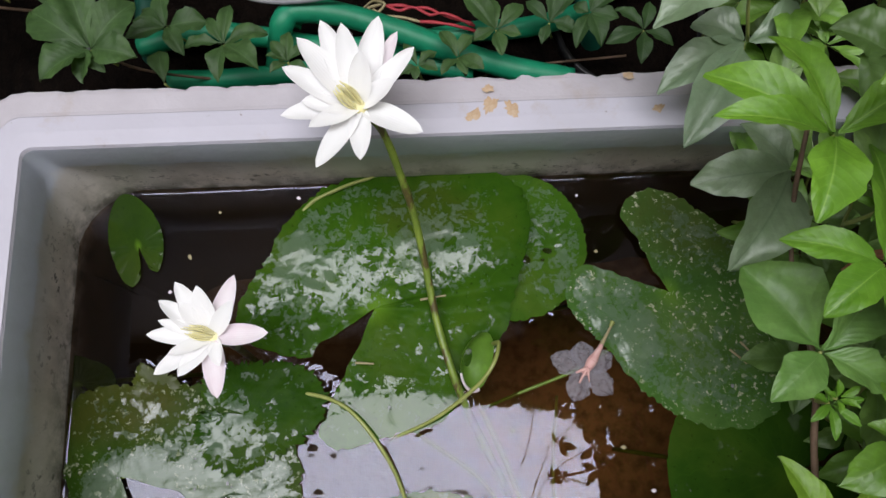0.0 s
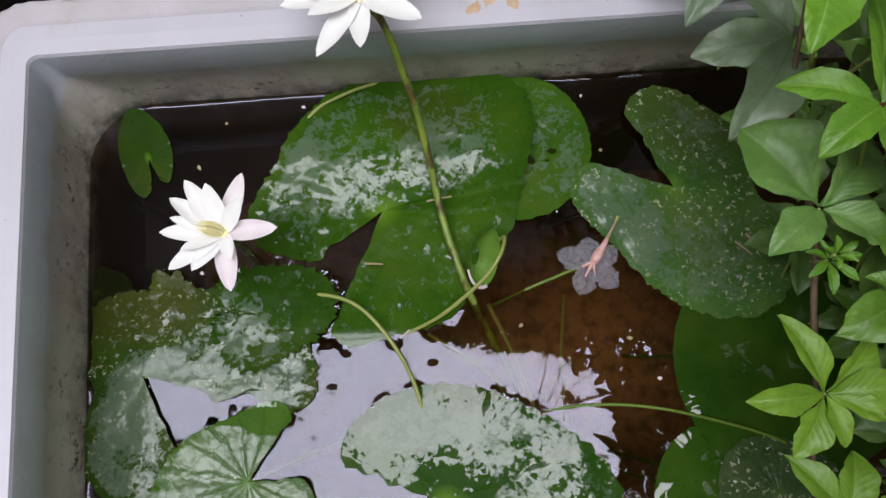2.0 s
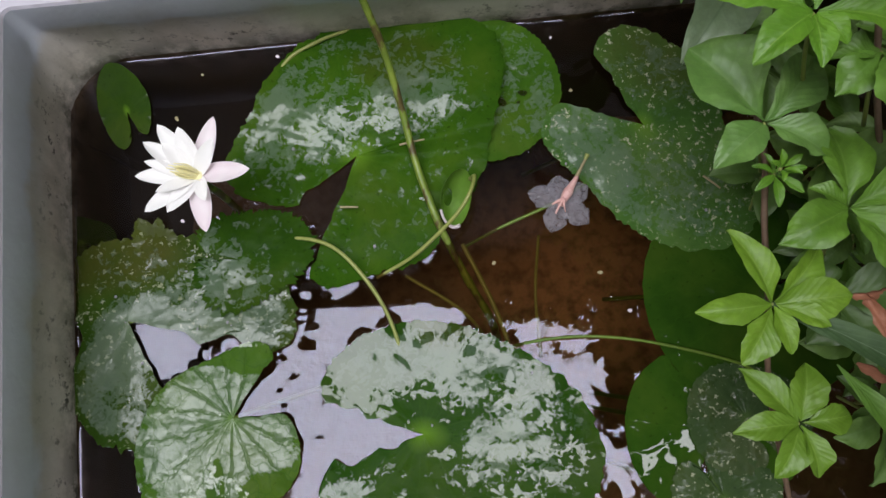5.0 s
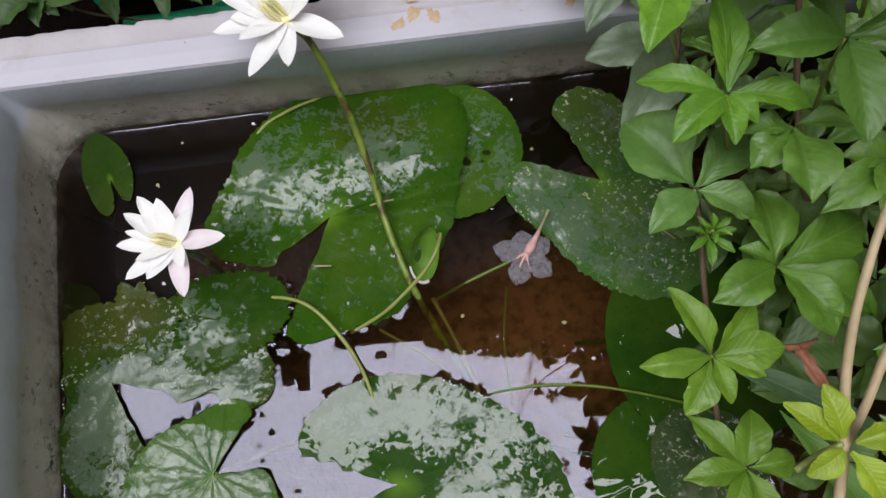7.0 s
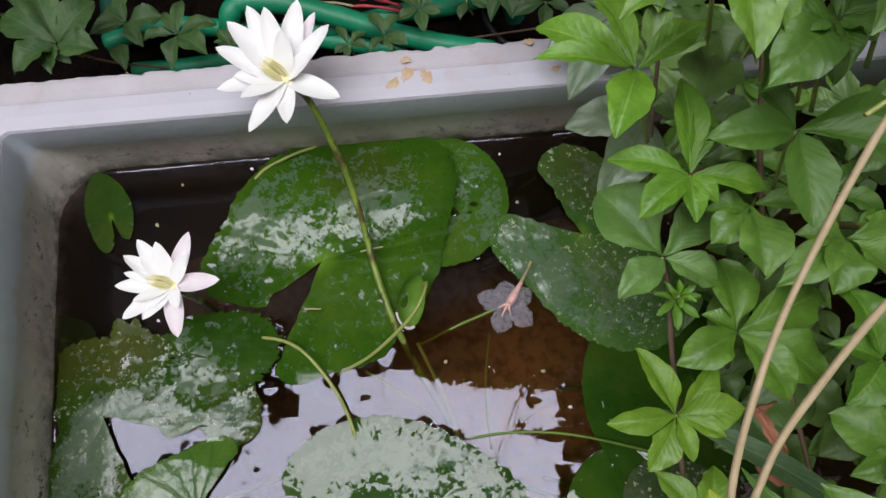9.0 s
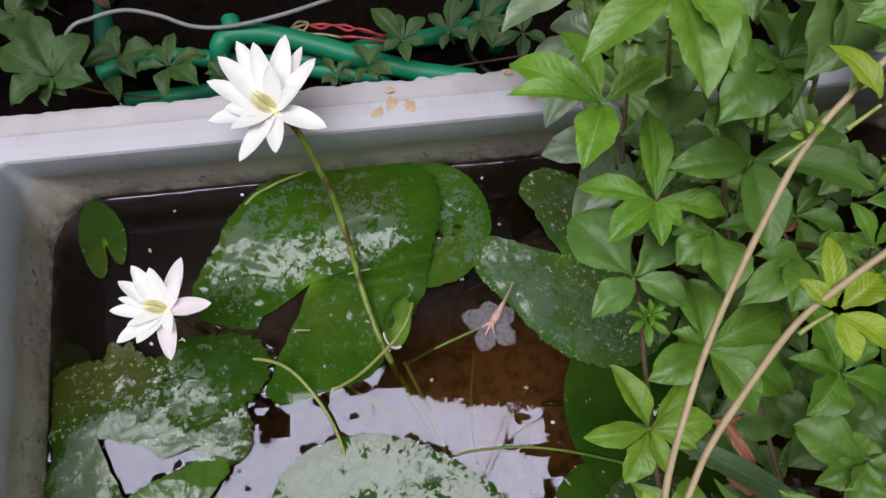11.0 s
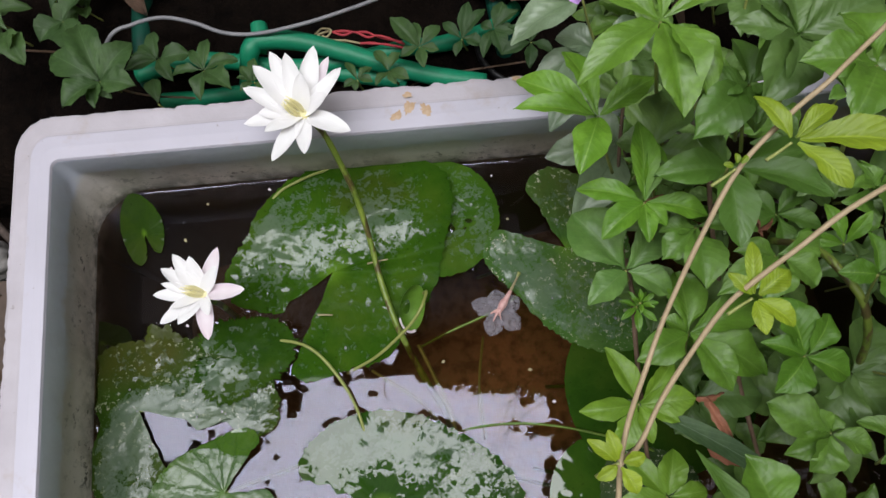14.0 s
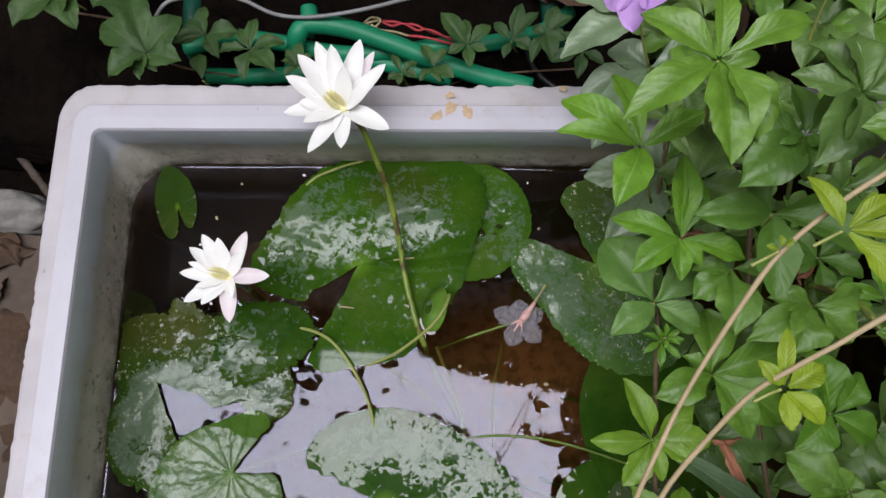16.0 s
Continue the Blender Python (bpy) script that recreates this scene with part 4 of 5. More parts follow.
vine_leaf((0.208, 0.011, 0.125), [(131, 0.041, 0.40), (73, 0.034, 0.54), (-175, 0.037, 0.39), (-123, 0.033, 0.52), (-76, 0.029, 0.53), (6, 0.030, 0.53)], LEAF_LIME)
vine_leaf((0.279, 0.095, 0.215), [(104, 0.038, 0.68), (52, 0.031, 0.55), (-136, 0.030, 0.66), (-27, 0.029, 0.64), (158, 0.027, 0.48)], LEAF_YOUNG)
vine_leaf((0.218, 0.177, 0.232), [(-140, 0.030, 0.63), (-93, 0.041, 0.58), (-8, 0.028, 0.42), (-177, 0.022, 0.54)], LEAF)
vine_leaf((0.218, 0.219, 0.333), [(-140, 0.041, 0.53), (-93, 0.022, 0.51), (-177, 0.021, 0.72), (94, 0.030, 0.36), (42, 0.042, 0.57), (-50, 0.016, 0.90)], LEAF)
vine_leaf((0.198, 0.271, 0.161), [(-171, 0.058, 0.42), (-125, 0.073, 0.47), (131, 0.038, 0.5)], LEAF_GLOSSED)
vine_leaf((0.196, 0.373, 0.135), [(-150, 0.069, 0.35), (-122, 0.086, 0.38), (158, 0.035, 0.71), (13, 0.049, 0.68)], LEAF_GLOSSED)
vine_leaf((0.173, 0.376, 0.200), [(-151, 0.065, 0.51), (164, 0.048, 0.49), (56, 0.051, 0.55)], LEAF_GLOSSED)
vine_leaf((0.222, 0.219, 0.375), [(166, 0.029, 0.47), (-124, 0.041, 0.61), (-109, 0.031, 0.54), (132, 0.030, 0.47), (95, 0.025, 0.90), (22, 0.041, 0.86)], LEAF_OLD)
vine_leaf((0.236, 0.187, 0.400), [(178, 0.032, 0.56), (-126, 0.032, 0.59), (110, 0.027, 0.61)], LEAF_FRESH)
vine_leaf((0.311, 0.049, 0.166), [(150, 0.043, 0.63), (-159, 0.034, 0.52), (-125, 0.029, 0.90), (129, 0.019, 0.85), (66, 0.012, 0.90), (-26, 0.025, 0.67)], LEAF)
vine_leaf((0.320, 0.139, 0.240), [(175, 0.023, 0.66), (92, 0.025, 0.52), (20, 0.023, 0.68), (-63, 0.018, 0.85)], LEAF_YOUNG)
vine_leaf((0.242, 0.081, 0.115), [(-2, 0.050, 0.66), (-58, 0.040, 0.69), (-125, 0.032, 0.77), (118, 0.021, 0.90)], LEAF_OLD)
vine_leaf((0.347, 0.090, 0.140), [(-131, 0.045, 0.86), (-59, 0.047, 0.90), (59, 0.047, 0.76), (-171, 0.036, 0.72), (8, 0.045, 0.58)], LEAF_OLD)
vine_leaf((0.323, 0.069, 0.100), [(150, 0.044, 0.73), (-139, 0.035, 0.80), (-64, 0.051, 0.63), (45, 0.051, 0.54)], LEAF_OLD)
vine_leaf((0.231, 0.238, 0.300), [(-135, 0.044, 0.61), (-84, 0.028, 0.50), (170, 0.028, 0.77), (35, 0.038, 0.56)], LEAF)
vine_leaf((0.271, 0.159, 0.220), [(172, 0.027, 0.59), (-117, 0.033, 0.74), (-44, 0.029, 0.90), (-151, 0.048, 0.42), (18, 0.032, 0.51)], LEAF)
vine_leaf((0.231, 0.153, 0.150), [(-105, 0.038, 0.70), (-19, 0.039, 0.90), (153, 0.035, 0.64)], LEAF_OLD)
vine_leaf((0.211, 0.294, 0.240), [(154, 0.032, 0.71), (-127, 0.031, 0.83), (-82, 0.034, 0.76)], LEAF_OLD)
vine_leaf((0.205, 0.241, 0.210), [(64, 0.053, 0.62), (166, 0.025, 0.90), (-98, 0.030, 0.82), (-18, 0.035, 0.71)], LEAF_OLD)
vine_leaf((0.229, 0.005, 0.250), [(111, 0.036, 0.78), (-18, 0.029, 0.73)], LEAF_FRESH)
rnd = random.Random(7)
for k in range(250):
    x = rnd.uniform(0.215, 0.62)
    y = rnd.uniform(-0.16, 0.5)
    if y < 0.16:
        x = max(x, 0.268 + 0.02 * rnd.random())
    if y < 0.1 and x < 0.36 and k % 3:
        continue
    top = 0.04 + 0.5 * (x - 0.2) + 0.3 * max(0, y - 0.1)
    at = (x, y, 0.02 + min(0.22, top) * rnd.uniform(0.15, 0.95))
    add_leaf(vine, at, palmate(rnd.uniform(0, 360), rnd.uniform(0.03, 0.048), rnd.choice((5, 5, 4)), 66), rnd.choice((LEAF_OLD, LEAF_OLD, LEAF)), 300 + k,
             (rnd.uniform(-25, 25), rnd.uniform(-25, 25)), 4, (0.01, 0, -0.05), rnd.uniform(0.42, 0.55))
for k in range(26):
    x, y = rnd.uniform(0.27, 0.5), rnd.uniform(0.02, 0.46)
    at = (x, y, 0.05 + min(0.27, 0.06 + 0.5 * (x - 0.2) + 0.35 * max(0, y - 0.1)) * rnd.uniform(0.75, 1.0))
    add_leaf(vine, at, palmate(rnd.uniform(0, 360), rnd.uniform(0.022, 0.036), rnd.choice((5, 5, 3)), rnd.uniform(45, 64)), rnd.choice((LEAF, LEAF_YOUNG, LEAF)), 1400 + k,
             (rnd.uniform(-22, 22), rnd.uniform(-22, 22)), rnd.uniform(0, 16), (0.01, 0, -0.05), rnd.uniform(0.36, 0.46))
# sprays on the far side of the vine
for k in range(14):
    at = (rnd.uniform(0.4, 0.6), rnd.uniform(-0.02, 0.2), rnd.uniform(0.2, 0.32))
    add_leaf(vine, at, palmate(rnd.uniform(0, 360), rnd.uniform(0.04, 0.055), 5, 62), rnd.choice((LEAF, LEAF_OLD)), 560 + k, (rnd.uniform(-20, 20), rnd.uniform(-20, 20)), 4, (0.01, 0, -0.06), 0.45)
# a spray that stands over the tub's side, mirrored in the water
for k in range(46):
    at = (0.255 + 0.37 * rnd.random() ** 1.3, rnd.uniform(-0.22, 0.075), rnd.uniform(0.55, 0.7))
    add_leaf(vine, at, palmate(rnd.uniform(0, 360), rnd.uniform(0.045, 0.06), 5, 64), rnd.choice((LEAF, LEAF_OLD)), 1700 + k, (rnd.uniform(-20, 20), rnd.uniform(-20, 20)), 4, (0.015, 0.0, -0.05), 0.42)
for k, (x, y, ln) in enumerate(((0.258, 0.128, 0.04), (0.283, 0.15, 0.044), (0.32, 0.128, 0.046), (0.345, 0.085, 0.044), (0.292, 0.096, 0.042), (0.26, 0.092, 0.034), (0.36, 0.138, 0.048), (0.328, 0.026, 0.05), (0.302, 0.122, 0.044), (0.336, 0.108, 0.046), (0.2, 0.08, 0.016), (0.37, 0.06, 0.05))):
    add_leaf(vine, (x, y, 0.66 + 0.02 * math.sin(k * 2.3)), palmate(rnd.uniform(0, 360), ln, 5, 66), rnd.choice((LEAF, LEAF_OLD)), 1900 + k, (rnd.uniform(-18, 18), rnd.uniform(-18, 18)), 4, (0.03, -0.01, -0.03), 0.4)
# budding tip, its reddish stem and the runners under the leaves
add_leaf(vine, (0.190, 0.139, 0.176), palmate(265, 0.017, 7, 50), LEAF_YOUNG, 611, (0, 0), 14, (0.002, 0.004, -0.02), 0.26)
add_leaf(vine, (0.192, 0.141, 0.180), palmate(30, 0.010, 5, 66), LEAF_YOUNG, 612, (0, 0), 35, (0.002, 0.004, -0.02), 0.3)
add_leaf(vine, (0.186, 0.215, 0.245), palmate(80, 0.015, 6, 55), LEAF, 613, (0, 0), 25, (0.002, 0.004, -0.03), 0.3)
for pts, r, m in (([(0.188, 0.176, 0.17), (0.191, 0.15, 0.165), (0.193, 0.12, 0.15), (0.196, 0.08, 0.135), (0.205, 0.03, 0.10), (0.23, -0.05, 0.05)], 0.0018, STALK_RED),
                  ([(0.196, 0.30, 0.2), (0.192, 0.25, 0.17), (0.19, 0.21, 0.16), (0.188, 0.176, 0.165)], 0.0014, STALK_RED),
                  ([(0.24, 0.3, 0.25), (0.25, 0.2, 0.18), (0.27, 0.1, 0.13), (0.3, 0.0, 0.08)], 0.0018, STALK_RED),
                  ([(0.56, 0.12, -0.2), (0.56, 0.08, 0.3), (0.5, 0.04, 0.54), (0.4, -0.02, 0.6), (0.3, -0.08, 0.58)], 0.003, STALK_RED),
                  ([(0.58, 0.02, -0.2), (0.58, -0.03, 0.35), (0.5, -0.1, 0.56), (0.4, -0.16, 0.6), (0.31, -0.2, 0.58)], 0.003, STALK_RED),
                  ([(0.56, 0.16, -0.2), (0.55, 0.15, 0.35), (0.47, 0.12, 0.6), (0.38, 0.1, 0.66), (0.29, 0.1, 0.645), (0.2, 0.08, 0.655)], 0.002, STALK_RED),
                  ([(0.305, 0.19, 0.15), (0.314, 0.172, 0.188), (0.324, 0.15, 0.198), (0.335, 0.126, 0.195), (0.352, 0.1, 0.15), (0.37, 0.07, 0.05)], 0.0028, STEM_MOTTLED)):
    bm = bmesh.new()
    tube(bm, [Vector(p) - vine.location for p in pts], r, r, 7, 0.15)
    part("stem", bm, m, vine)

# long narrow blades among the vine
for at, ln, wd, a, m, lab in (((0.181, 0.078, 0.156), 0.13, 0.0145, -32, STRAP, "long narrow dark green strap leaf with pale lengthwise veins"), ((0.234, 0.042, 0.124), 0.1, 0.017, -60, LEAF, "long narrow fresh green blade among vine leaves")):
    spear = thing("strap_leaf", at, lab, "leaf")
    bm = bmesh.new()
    blade(bm, pose(0, 0, 0, -8, 4, a), ln, wd, 0.22, 0.12, 0.5, 0.5, 3.0)
    part("blade", bm, m, spear)

# shrivelled brown leaves
for at, a, ln in (((0.233, 0.077, 0.162), 296, 0.042), ((0.224, 0.0765, 0.163), 4, 0.026), ((0.238, 0.042, 0.135), -28, 0.034), ((0.268, 0.172, 0.21), 100, 0.024), ((0.264, 0.178, 0.215), 30, 0.018), ((0.212, 0.205, 0.21), 190, 0.025), ((0.225, 0.225, 0.265), 30, 0.014)):
    dl = thing("dead_leaf", at, "shrivelled reddish-brown dead leaf caught in the vine", "leaf", "dead leaves")
    bm = bmesh.new()
    blade(bm, pose(0, 0, 0, 25, 6, a), ln, ln * 0.15, 1.0, 0.5, 3.0, 0.35, at[0] * 90)
    part("blade", bm, DEAD, dl)

# ---- stalks close to the eye ----
MAIN_STEM = [(0.15, -0.36, -0.21), (0.145, -0.32, 0.1), (0.112, -0.15, 0.29), (0.106, -0.02, 0.39), (0.108, 0.03, 0.4215), (0.1088, 0.0409, 0.4265), (0.1135, 0.0535, 0.424), (0.1205, 0.067, 0.4215), (0.1285, 0.085, 0.426),
             (0.14, 0.108, 0.438), (0.15, 0.125, 0.449), (0.164, 0.138, 0.457), (0.175, 0.146, 0.46), (0.182, 0.152, 0.461), (0.22, 0.185, 0.458), (0.3, 0.26, 0.44)]
SIDE_STEM = [(0.1088, 0.0409, 0.4265), (0.117, 0.0465, 0.4205), (0.1242, 0.058, 0.4215), (0.131, 0.069, 0.429), (0.142, 0.084, 0.44), (0.152, 0.092, 0.448), (0.161, 0.098, 0.453), (0.171, 0.105, 0.458), (0.182, 0.111, 0.46), (0.22, 0.13, 0.455), (0.33, 0.19, 0.4)]
TIPS = [((0.163, 0.129, 0.458), [(118, 0.017, 0.31), (-51, 0.019, 0.39), (-11, 0.027, 0.36), (51, 0.013, 0.25), (37, 0.015, 0.32)], 8), ((0.148, 0.124, 0.452), [(162, 0.003, 0.37), (90, 0.003, 0.35), (45, 0.003, 0.37)], 7),
        ((0.150, 0.086, 0.443), [(86, 0.016, 0.23), (131, 0.009, 0.38), (35, 0.012, 0.59), (-39, 0.013, 0.47), (-84, 0.010, 0.48)], 6),
        ((0.108, 0.041, 0.429), [(140, 0.0105, 0.34), (105, 0.009, 0.38), (-150, 0.007, 0.48), (-63, 0.0085, 0.52), (16, 0.0065, 0.54)], 5)]
stalk = thing("vine_stalk", MAIN_STEM[0], "long forked tan vine stalk arching up with young yellow-green leaves", "stalk")
for name, pts in (("stem", MAIN_STEM), ("side_stem", SIDE_STEM)):
    bm = bmesh.new()
    tube(bm, [Vector(p) - stalk.location for p in pts], 0.0009, 0.0008, 8, 0.12)
    part(name, bm, STALK, stalk)
for at, lobes, sd in TIPS:
    add_leaf(stalk, at, lobes, LEAF_TIP, 800 + sd, (4, -4), 6, (-0.007, -0.004, -0.004), 0.37, thin=0.5)

# ---- creepers, hose, pipes and clutter behind the tub ----
creeper = thing("creeper", (0.0, 0.45, -0.03), "small green creeper running behind the tub", "creeper")


def creeper_leaf(at, lobes, material):
    k = next(leaf_seeds)
    add_leaf(creeper, at, lobes, material, 900 + k, (4 * math.sin(k), 4 * math.cos(k)), 6, (0.006, 0.004, -0.03))


creeper_leaf((-0.255, 0.393, 0.092), [(112, 0.067, 0.46), (54, 0.047, 0.58), (-12, 0.035, 0.69), (-137, 0.040, 0.69), (148, 0.055, 0.54), (-92, 0.027, 0.53), (-57, 0.020, 0.59)], LEAF_SHADED)
creeper_leaf((-0.225, 0.445, 0.045), [(104, 0.034, 0.41), (145, 0.028, 0.43), (-155, 0.031, 0.47), (7, 0.032, 0.65), (-56, 0.029, 0.49), (169, 0.026, 0.36)], LEAF_SHADED)
creeper_leaf((-0.177, 0.429, 0.045), [(87, 0.036, 0.32), (122, 0.028, 0.33), (-173, 0.032, 0.42), (18, 0.035, 0.53), (-41, 0.045, 0.49), (-93, 0.033, 0.45)], LEAF_SHADED)
creeper_leaf((-0.373, 0.477, 0.060), [(-130, 0.058, 0.51), (-76, 0.034, 0.86), (-60, 0.048, 0.50), (140, 0.055, 0.51)], LEAF_SHADED)
creeper_leaf((-0.319, 0.485, 0.060), [(-62, 0.043, 0.69), (-130, 0.030, 0.82), (50, 0.039, 0.69)], LEAF_SHADED)
creeper_leaf((-0.218, 0.391, 0.050), [(105, 0.028, 0.57)], LEAF_SHADED)
creeper_leaf((0.042, 0.442, 0.048), [(134, 0.040, 0.39), (100, 0.029, 0.38), (44, 0.029, 0.44), (-16, 0.019, 0.44), (-81, 0.024, 0.46), (-151, 0.021, 0.48)], LEAF_SHADED)
creeper_leaf((0.085, 0.449, 0.048), [(77, 0.037, 0.34), (48, 0.037, 0.36), (-24, 0.020, 0.72), (-108, 0.019, 0.43), (133, 0.026, 0.38)], LEAF_SHADED)
creeper_leaf((0.118, 0.457, 0.050), [(68, 0.029, 0.51), (32, 0.030, 0.41), (-75, 0.031, 0.48), (-114, 0.032, 0.35), (150, 0.014, 0.77), (-16, 0.022, 0.49)], LEAF_SHADED)
creeper_leaf((0.011, 0.415, 0.050), [(121, 0.027, 0.41), (59, 0.021, 0.54), (-36, 0.024, 0.49), (-127, 0.021, 0.46), (-68, 0.018, 0.44)], LEAF_SHADED)
creeper_leaf((-0.021, 0.407, 0.050), [(119, 0.023, 0.33), (38, 0.018, 0.52), (-18, 0.016, 0.54), (-150, 0.014, 0.58), (-99, 0.012, 0.57)], LEAF_SHADED)
creeper_leaf((-0.122, 0.407, 0.055), [(92, 0.024, 0.43), (133, 0.019, 0.42), (169, 0.016, 0.49), (-137, 0.016, 0.49), (-34, 0.018, 0.49), (47, 0.016, 0.52)], LEAF_SHADED)
creeper_leaf((-0.305, 0.508, 0.050), [(-142, 0.034, 0.79), (-68, 0.016, 0.90), (127, 0.049, 0.56)], LEAF_SHADED)
for at, lobes in (((0.15, 0.42, 0.08), palmate(200, 0.03)), ((-0.32, 0.55, 0.04), palmate(230, 0.045)), ((-0.42, 0.52, 0.03), palmate(10, 0.045))):
    creeper_leaf(at, lobes, LEAF_SHADED)
for pts in ([(-0.4, 0.49, 0.01), (-0.3, 0.455, 0.04), (-0.25, 0.405, 0.055), (-0.2, 0.425, 0.0), (-0.14, 0.43, -0.012), (-0.02, 0.42, -0.012), (0.06, 0.44, -0.005), (0.16, 0.45, 0.0)],):
    bm = bmesh.new()
    tube(bm, [Vector(p) - creeper.location for p in pts], 0.0013, 0.0011, 6, 0.15)
    part("stem", bm, STALK_RED, creeper)

hose = thing("garden_hose", (0, 0.45, 0.0), "green rubber garden hose looped in coils", "hose")
for run, r in (([(-0.145, 0.437, 0.000), (-0.139, 0.449, 0.020), (-0.134, 0.458, 0.034), (-0.123, 0.467, 0.036), (-0.086, 0.466, 0.034), (-0.039, 0.453, 0.030), (0.003, 0.441, 0.022), (0.056, 0.428, 0.015), (0.109, 0.420, 0.010)], 0.0098),
               ([(-0.266, 0.456, 0.000), (-0.208, 0.466, 0.008), (-0.159, 0.463, 0.006), (-0.096, 0.453, 0.006), (-0.035, 0.455, 0.010), (0.024, 0.465, 0.012), (0.072, 0.470, 0.012), (0.119, 0.490, 0.005), (0.149, 0.519, 0.000)], 0.0088),
               ([(-0.240, 0.429, -0.010), (-0.188, 0.428, -0.005), (-0.119, 0.433, 0.000), (-0.066, 0.448, 0.000), (-0.035, 0.444, 0.000), (0.026, 0.432, 0.000)], 0.0088),
               ([(-0.131, 0.465, 0.020), (-0.127, 0.479, 0.024), (-0.129, 0.494, 0.026)], 0.0092)):
    bm = bmesh.new()
    tube(bm, [Vector(p) - Vector((0, 0.45, 0)) for p in run], r, r, 14, 0.05)
    part("coil", bm, HOSE, hose)
pipe = thing("pipe", (-0.262, 0.45, -0.03), "dark green plastic pipe running to the wall", "pipe")
bm = bmesh.new()
tube(bm, [(0.0, 0.0, 0.0), (0.0, 0.03, 0.03), (-0.005, 0.09, 0.035), (-0.01, 0.215, 0.04)], 0.011, 0.011, 12)
part("pipe_run", bm, HOSE_DARK, pipe)
pipe = thing("pipe", (0.14, 0.5, -0.03), "dark green plastic pipe running to the wall", "pipe")
bm = bmesh.new()
tube(bm, [(0.0, -0.03, 0.0), (-0.01, 0.0, 0.03), (-0.02, 0.1, 0.035), (-0.02, 0.165, 0.04)], 0.011, 0.011, 12)
part("pipe_run", bm, HOSE_DARK, pipe)
wire = thing("electric_wire", (-0.15, 0.47, 0.05), "thin grey wire sagging behind the tub", "wire")
bm = bmesh.new()
tube(bm, [Vector(p) - Vector((-0.15, 0.47, 0.05)) for p in [(-0.33, 0.455, -0.03), (-0.281, 0.475, 0.040), (-0.255, 0.488, 0.045), (-0.222, 0.491, 0.050), (-0.189, 0.483, 0.050), (-0.157, 0.469, 0.050), (-0.124, 0.466, 0.050), (-0.080, 0.470, 0.055), (-0.037, 0.483, 0.055), (0.012, 0.506, 0.050), (0.1, 0.56, 0.04), (0.2, 0.62, 0.02)]], 0.0021, 0.0021, 8)
part("strand", bm, WIRE, wire)
cord = thing("red_cord", (-0.02, 0.475, 0.03), "frayed red cord lying over the hose", "cord")
for pts, r in (([(-0.048, 0.478, 0.03), (-0.036, 0.4765, 0.032), (-0.026, 0.476, 0.03), (-0.013, 0.473, 0.033), (-0.001, 0.469, 0.03), (0.024, 0.462, 0.028)], 0.0013),
               ([(-0.05, 0.476, 0.033), (-0.038, 0.473, 0.03), (-0.026, 0.474, 0.033), (-0.012, 0.469, 0.03), (0.001, 0.468, 0.033), (0.026, 0.461, 0.026)], 0.0013),
               ([(-0.02, 0.462, 0.03), (-0.01, 0.461, 0.031), (0.007, 0.459, 0.03), (0.03, 0.458, 0.022)], 0.0014)):
    bm = bmesh.new()
    tube(bm, [Vector(p) - cord.location for p in pts], r, r, 6, 0.4)
    part("strand", bm, CORD, cord)
for pts in ([(-0.068, 0.475, 0.03), (-0.06, 0.48, 0.033), (-0.05, 0.476, 0.035), (-0.056, 0.469, 0.033), (-0.064, 0.472, 0.034), (-0.052, 0.478, 0.032)], [(-0.06, 0.473, 0.031), (-0.05, 0.466, 0.033), (-0.035, 0.4655, 0.031), (-0.02, 0.462, 0.03)]):
    bm = bmesh.new()
    tube(bm, [Vector(p) - cord.location for p in pts], 0.0012, 0.0012, 6, 0.3)
    part("knot", bm, STRAW, cord, "dirty knotted end")
pot = thing("plant_pot", (0.17, 0.49, -0.05), "black plastic plant pot half sunk in soil", "pot")
bm = bmesh.new()
prof = [(0.052, -0.1), (0.066, 0.03), (0.07, 0.032), (0.07, 0.042), (0.066, 0.043), (0.064, 0.03), (0.058, -0.02), (0.0005, -0.02)]
grid(bm, [[(r * math.cos(a), r * math.sin(a), z) for a in (2 * math.pi * k / 32 for k in range(33))] for r, z in prof])
part("pot_wall", bm, BLACK, pot)
rnd = random.Random(21)
for k in range(46):
    x, y = rnd.uniform(-0.75, -0.345), rnd.uniform(-0.1, 0.62)
    if k > 30:
        x, y = rnd.uniform(-0.4, 0.4), rnd.uniform(0.5, 0.62)
    z = GROUND + 0.02 if k <= 30 else 0.005
    dl = thing("fallen_leaf", (x, y, z + rnd.uniform(0, 0.02)), "curled dark brown fallen leaf on the soil", "leaf", "fallen leaves")
    bm = bmesh.new()
    ln = rnd.uniform(0.05, 0.1)
    blade(bm, pose(0, 0, 0, rnd.uniform(-30, 30), rnd.uniform(-20, 15), rnd.uniform(0, 360)), ln, ln * rnd.uniform(0.3, 0.5), 0.5, 0.5, 1.2, 0.5, k * 1.3)
    part("blade", bm, BARK, dl)


def lump(name, at, size, material, label, category, seed):
    ob = thing(name, at, label, category)
    bm = bmesh.new()
    bmesh.ops.create_icosphere(bm, subdivisions=4, radius=1.0)
    for v in bm.verts:
        n = v.co.normalized()
        q = v.co * (1 + 0.25 * noise.fractal(n * 1.6 + Vector((seed, 0, 0)), 1.0, 2.0, 4))
        v.co = Vector((q.x * size[0], q.y * size[1], max(q.z, -0.6) * size[2]))
    part("rock", bm, material, ob)


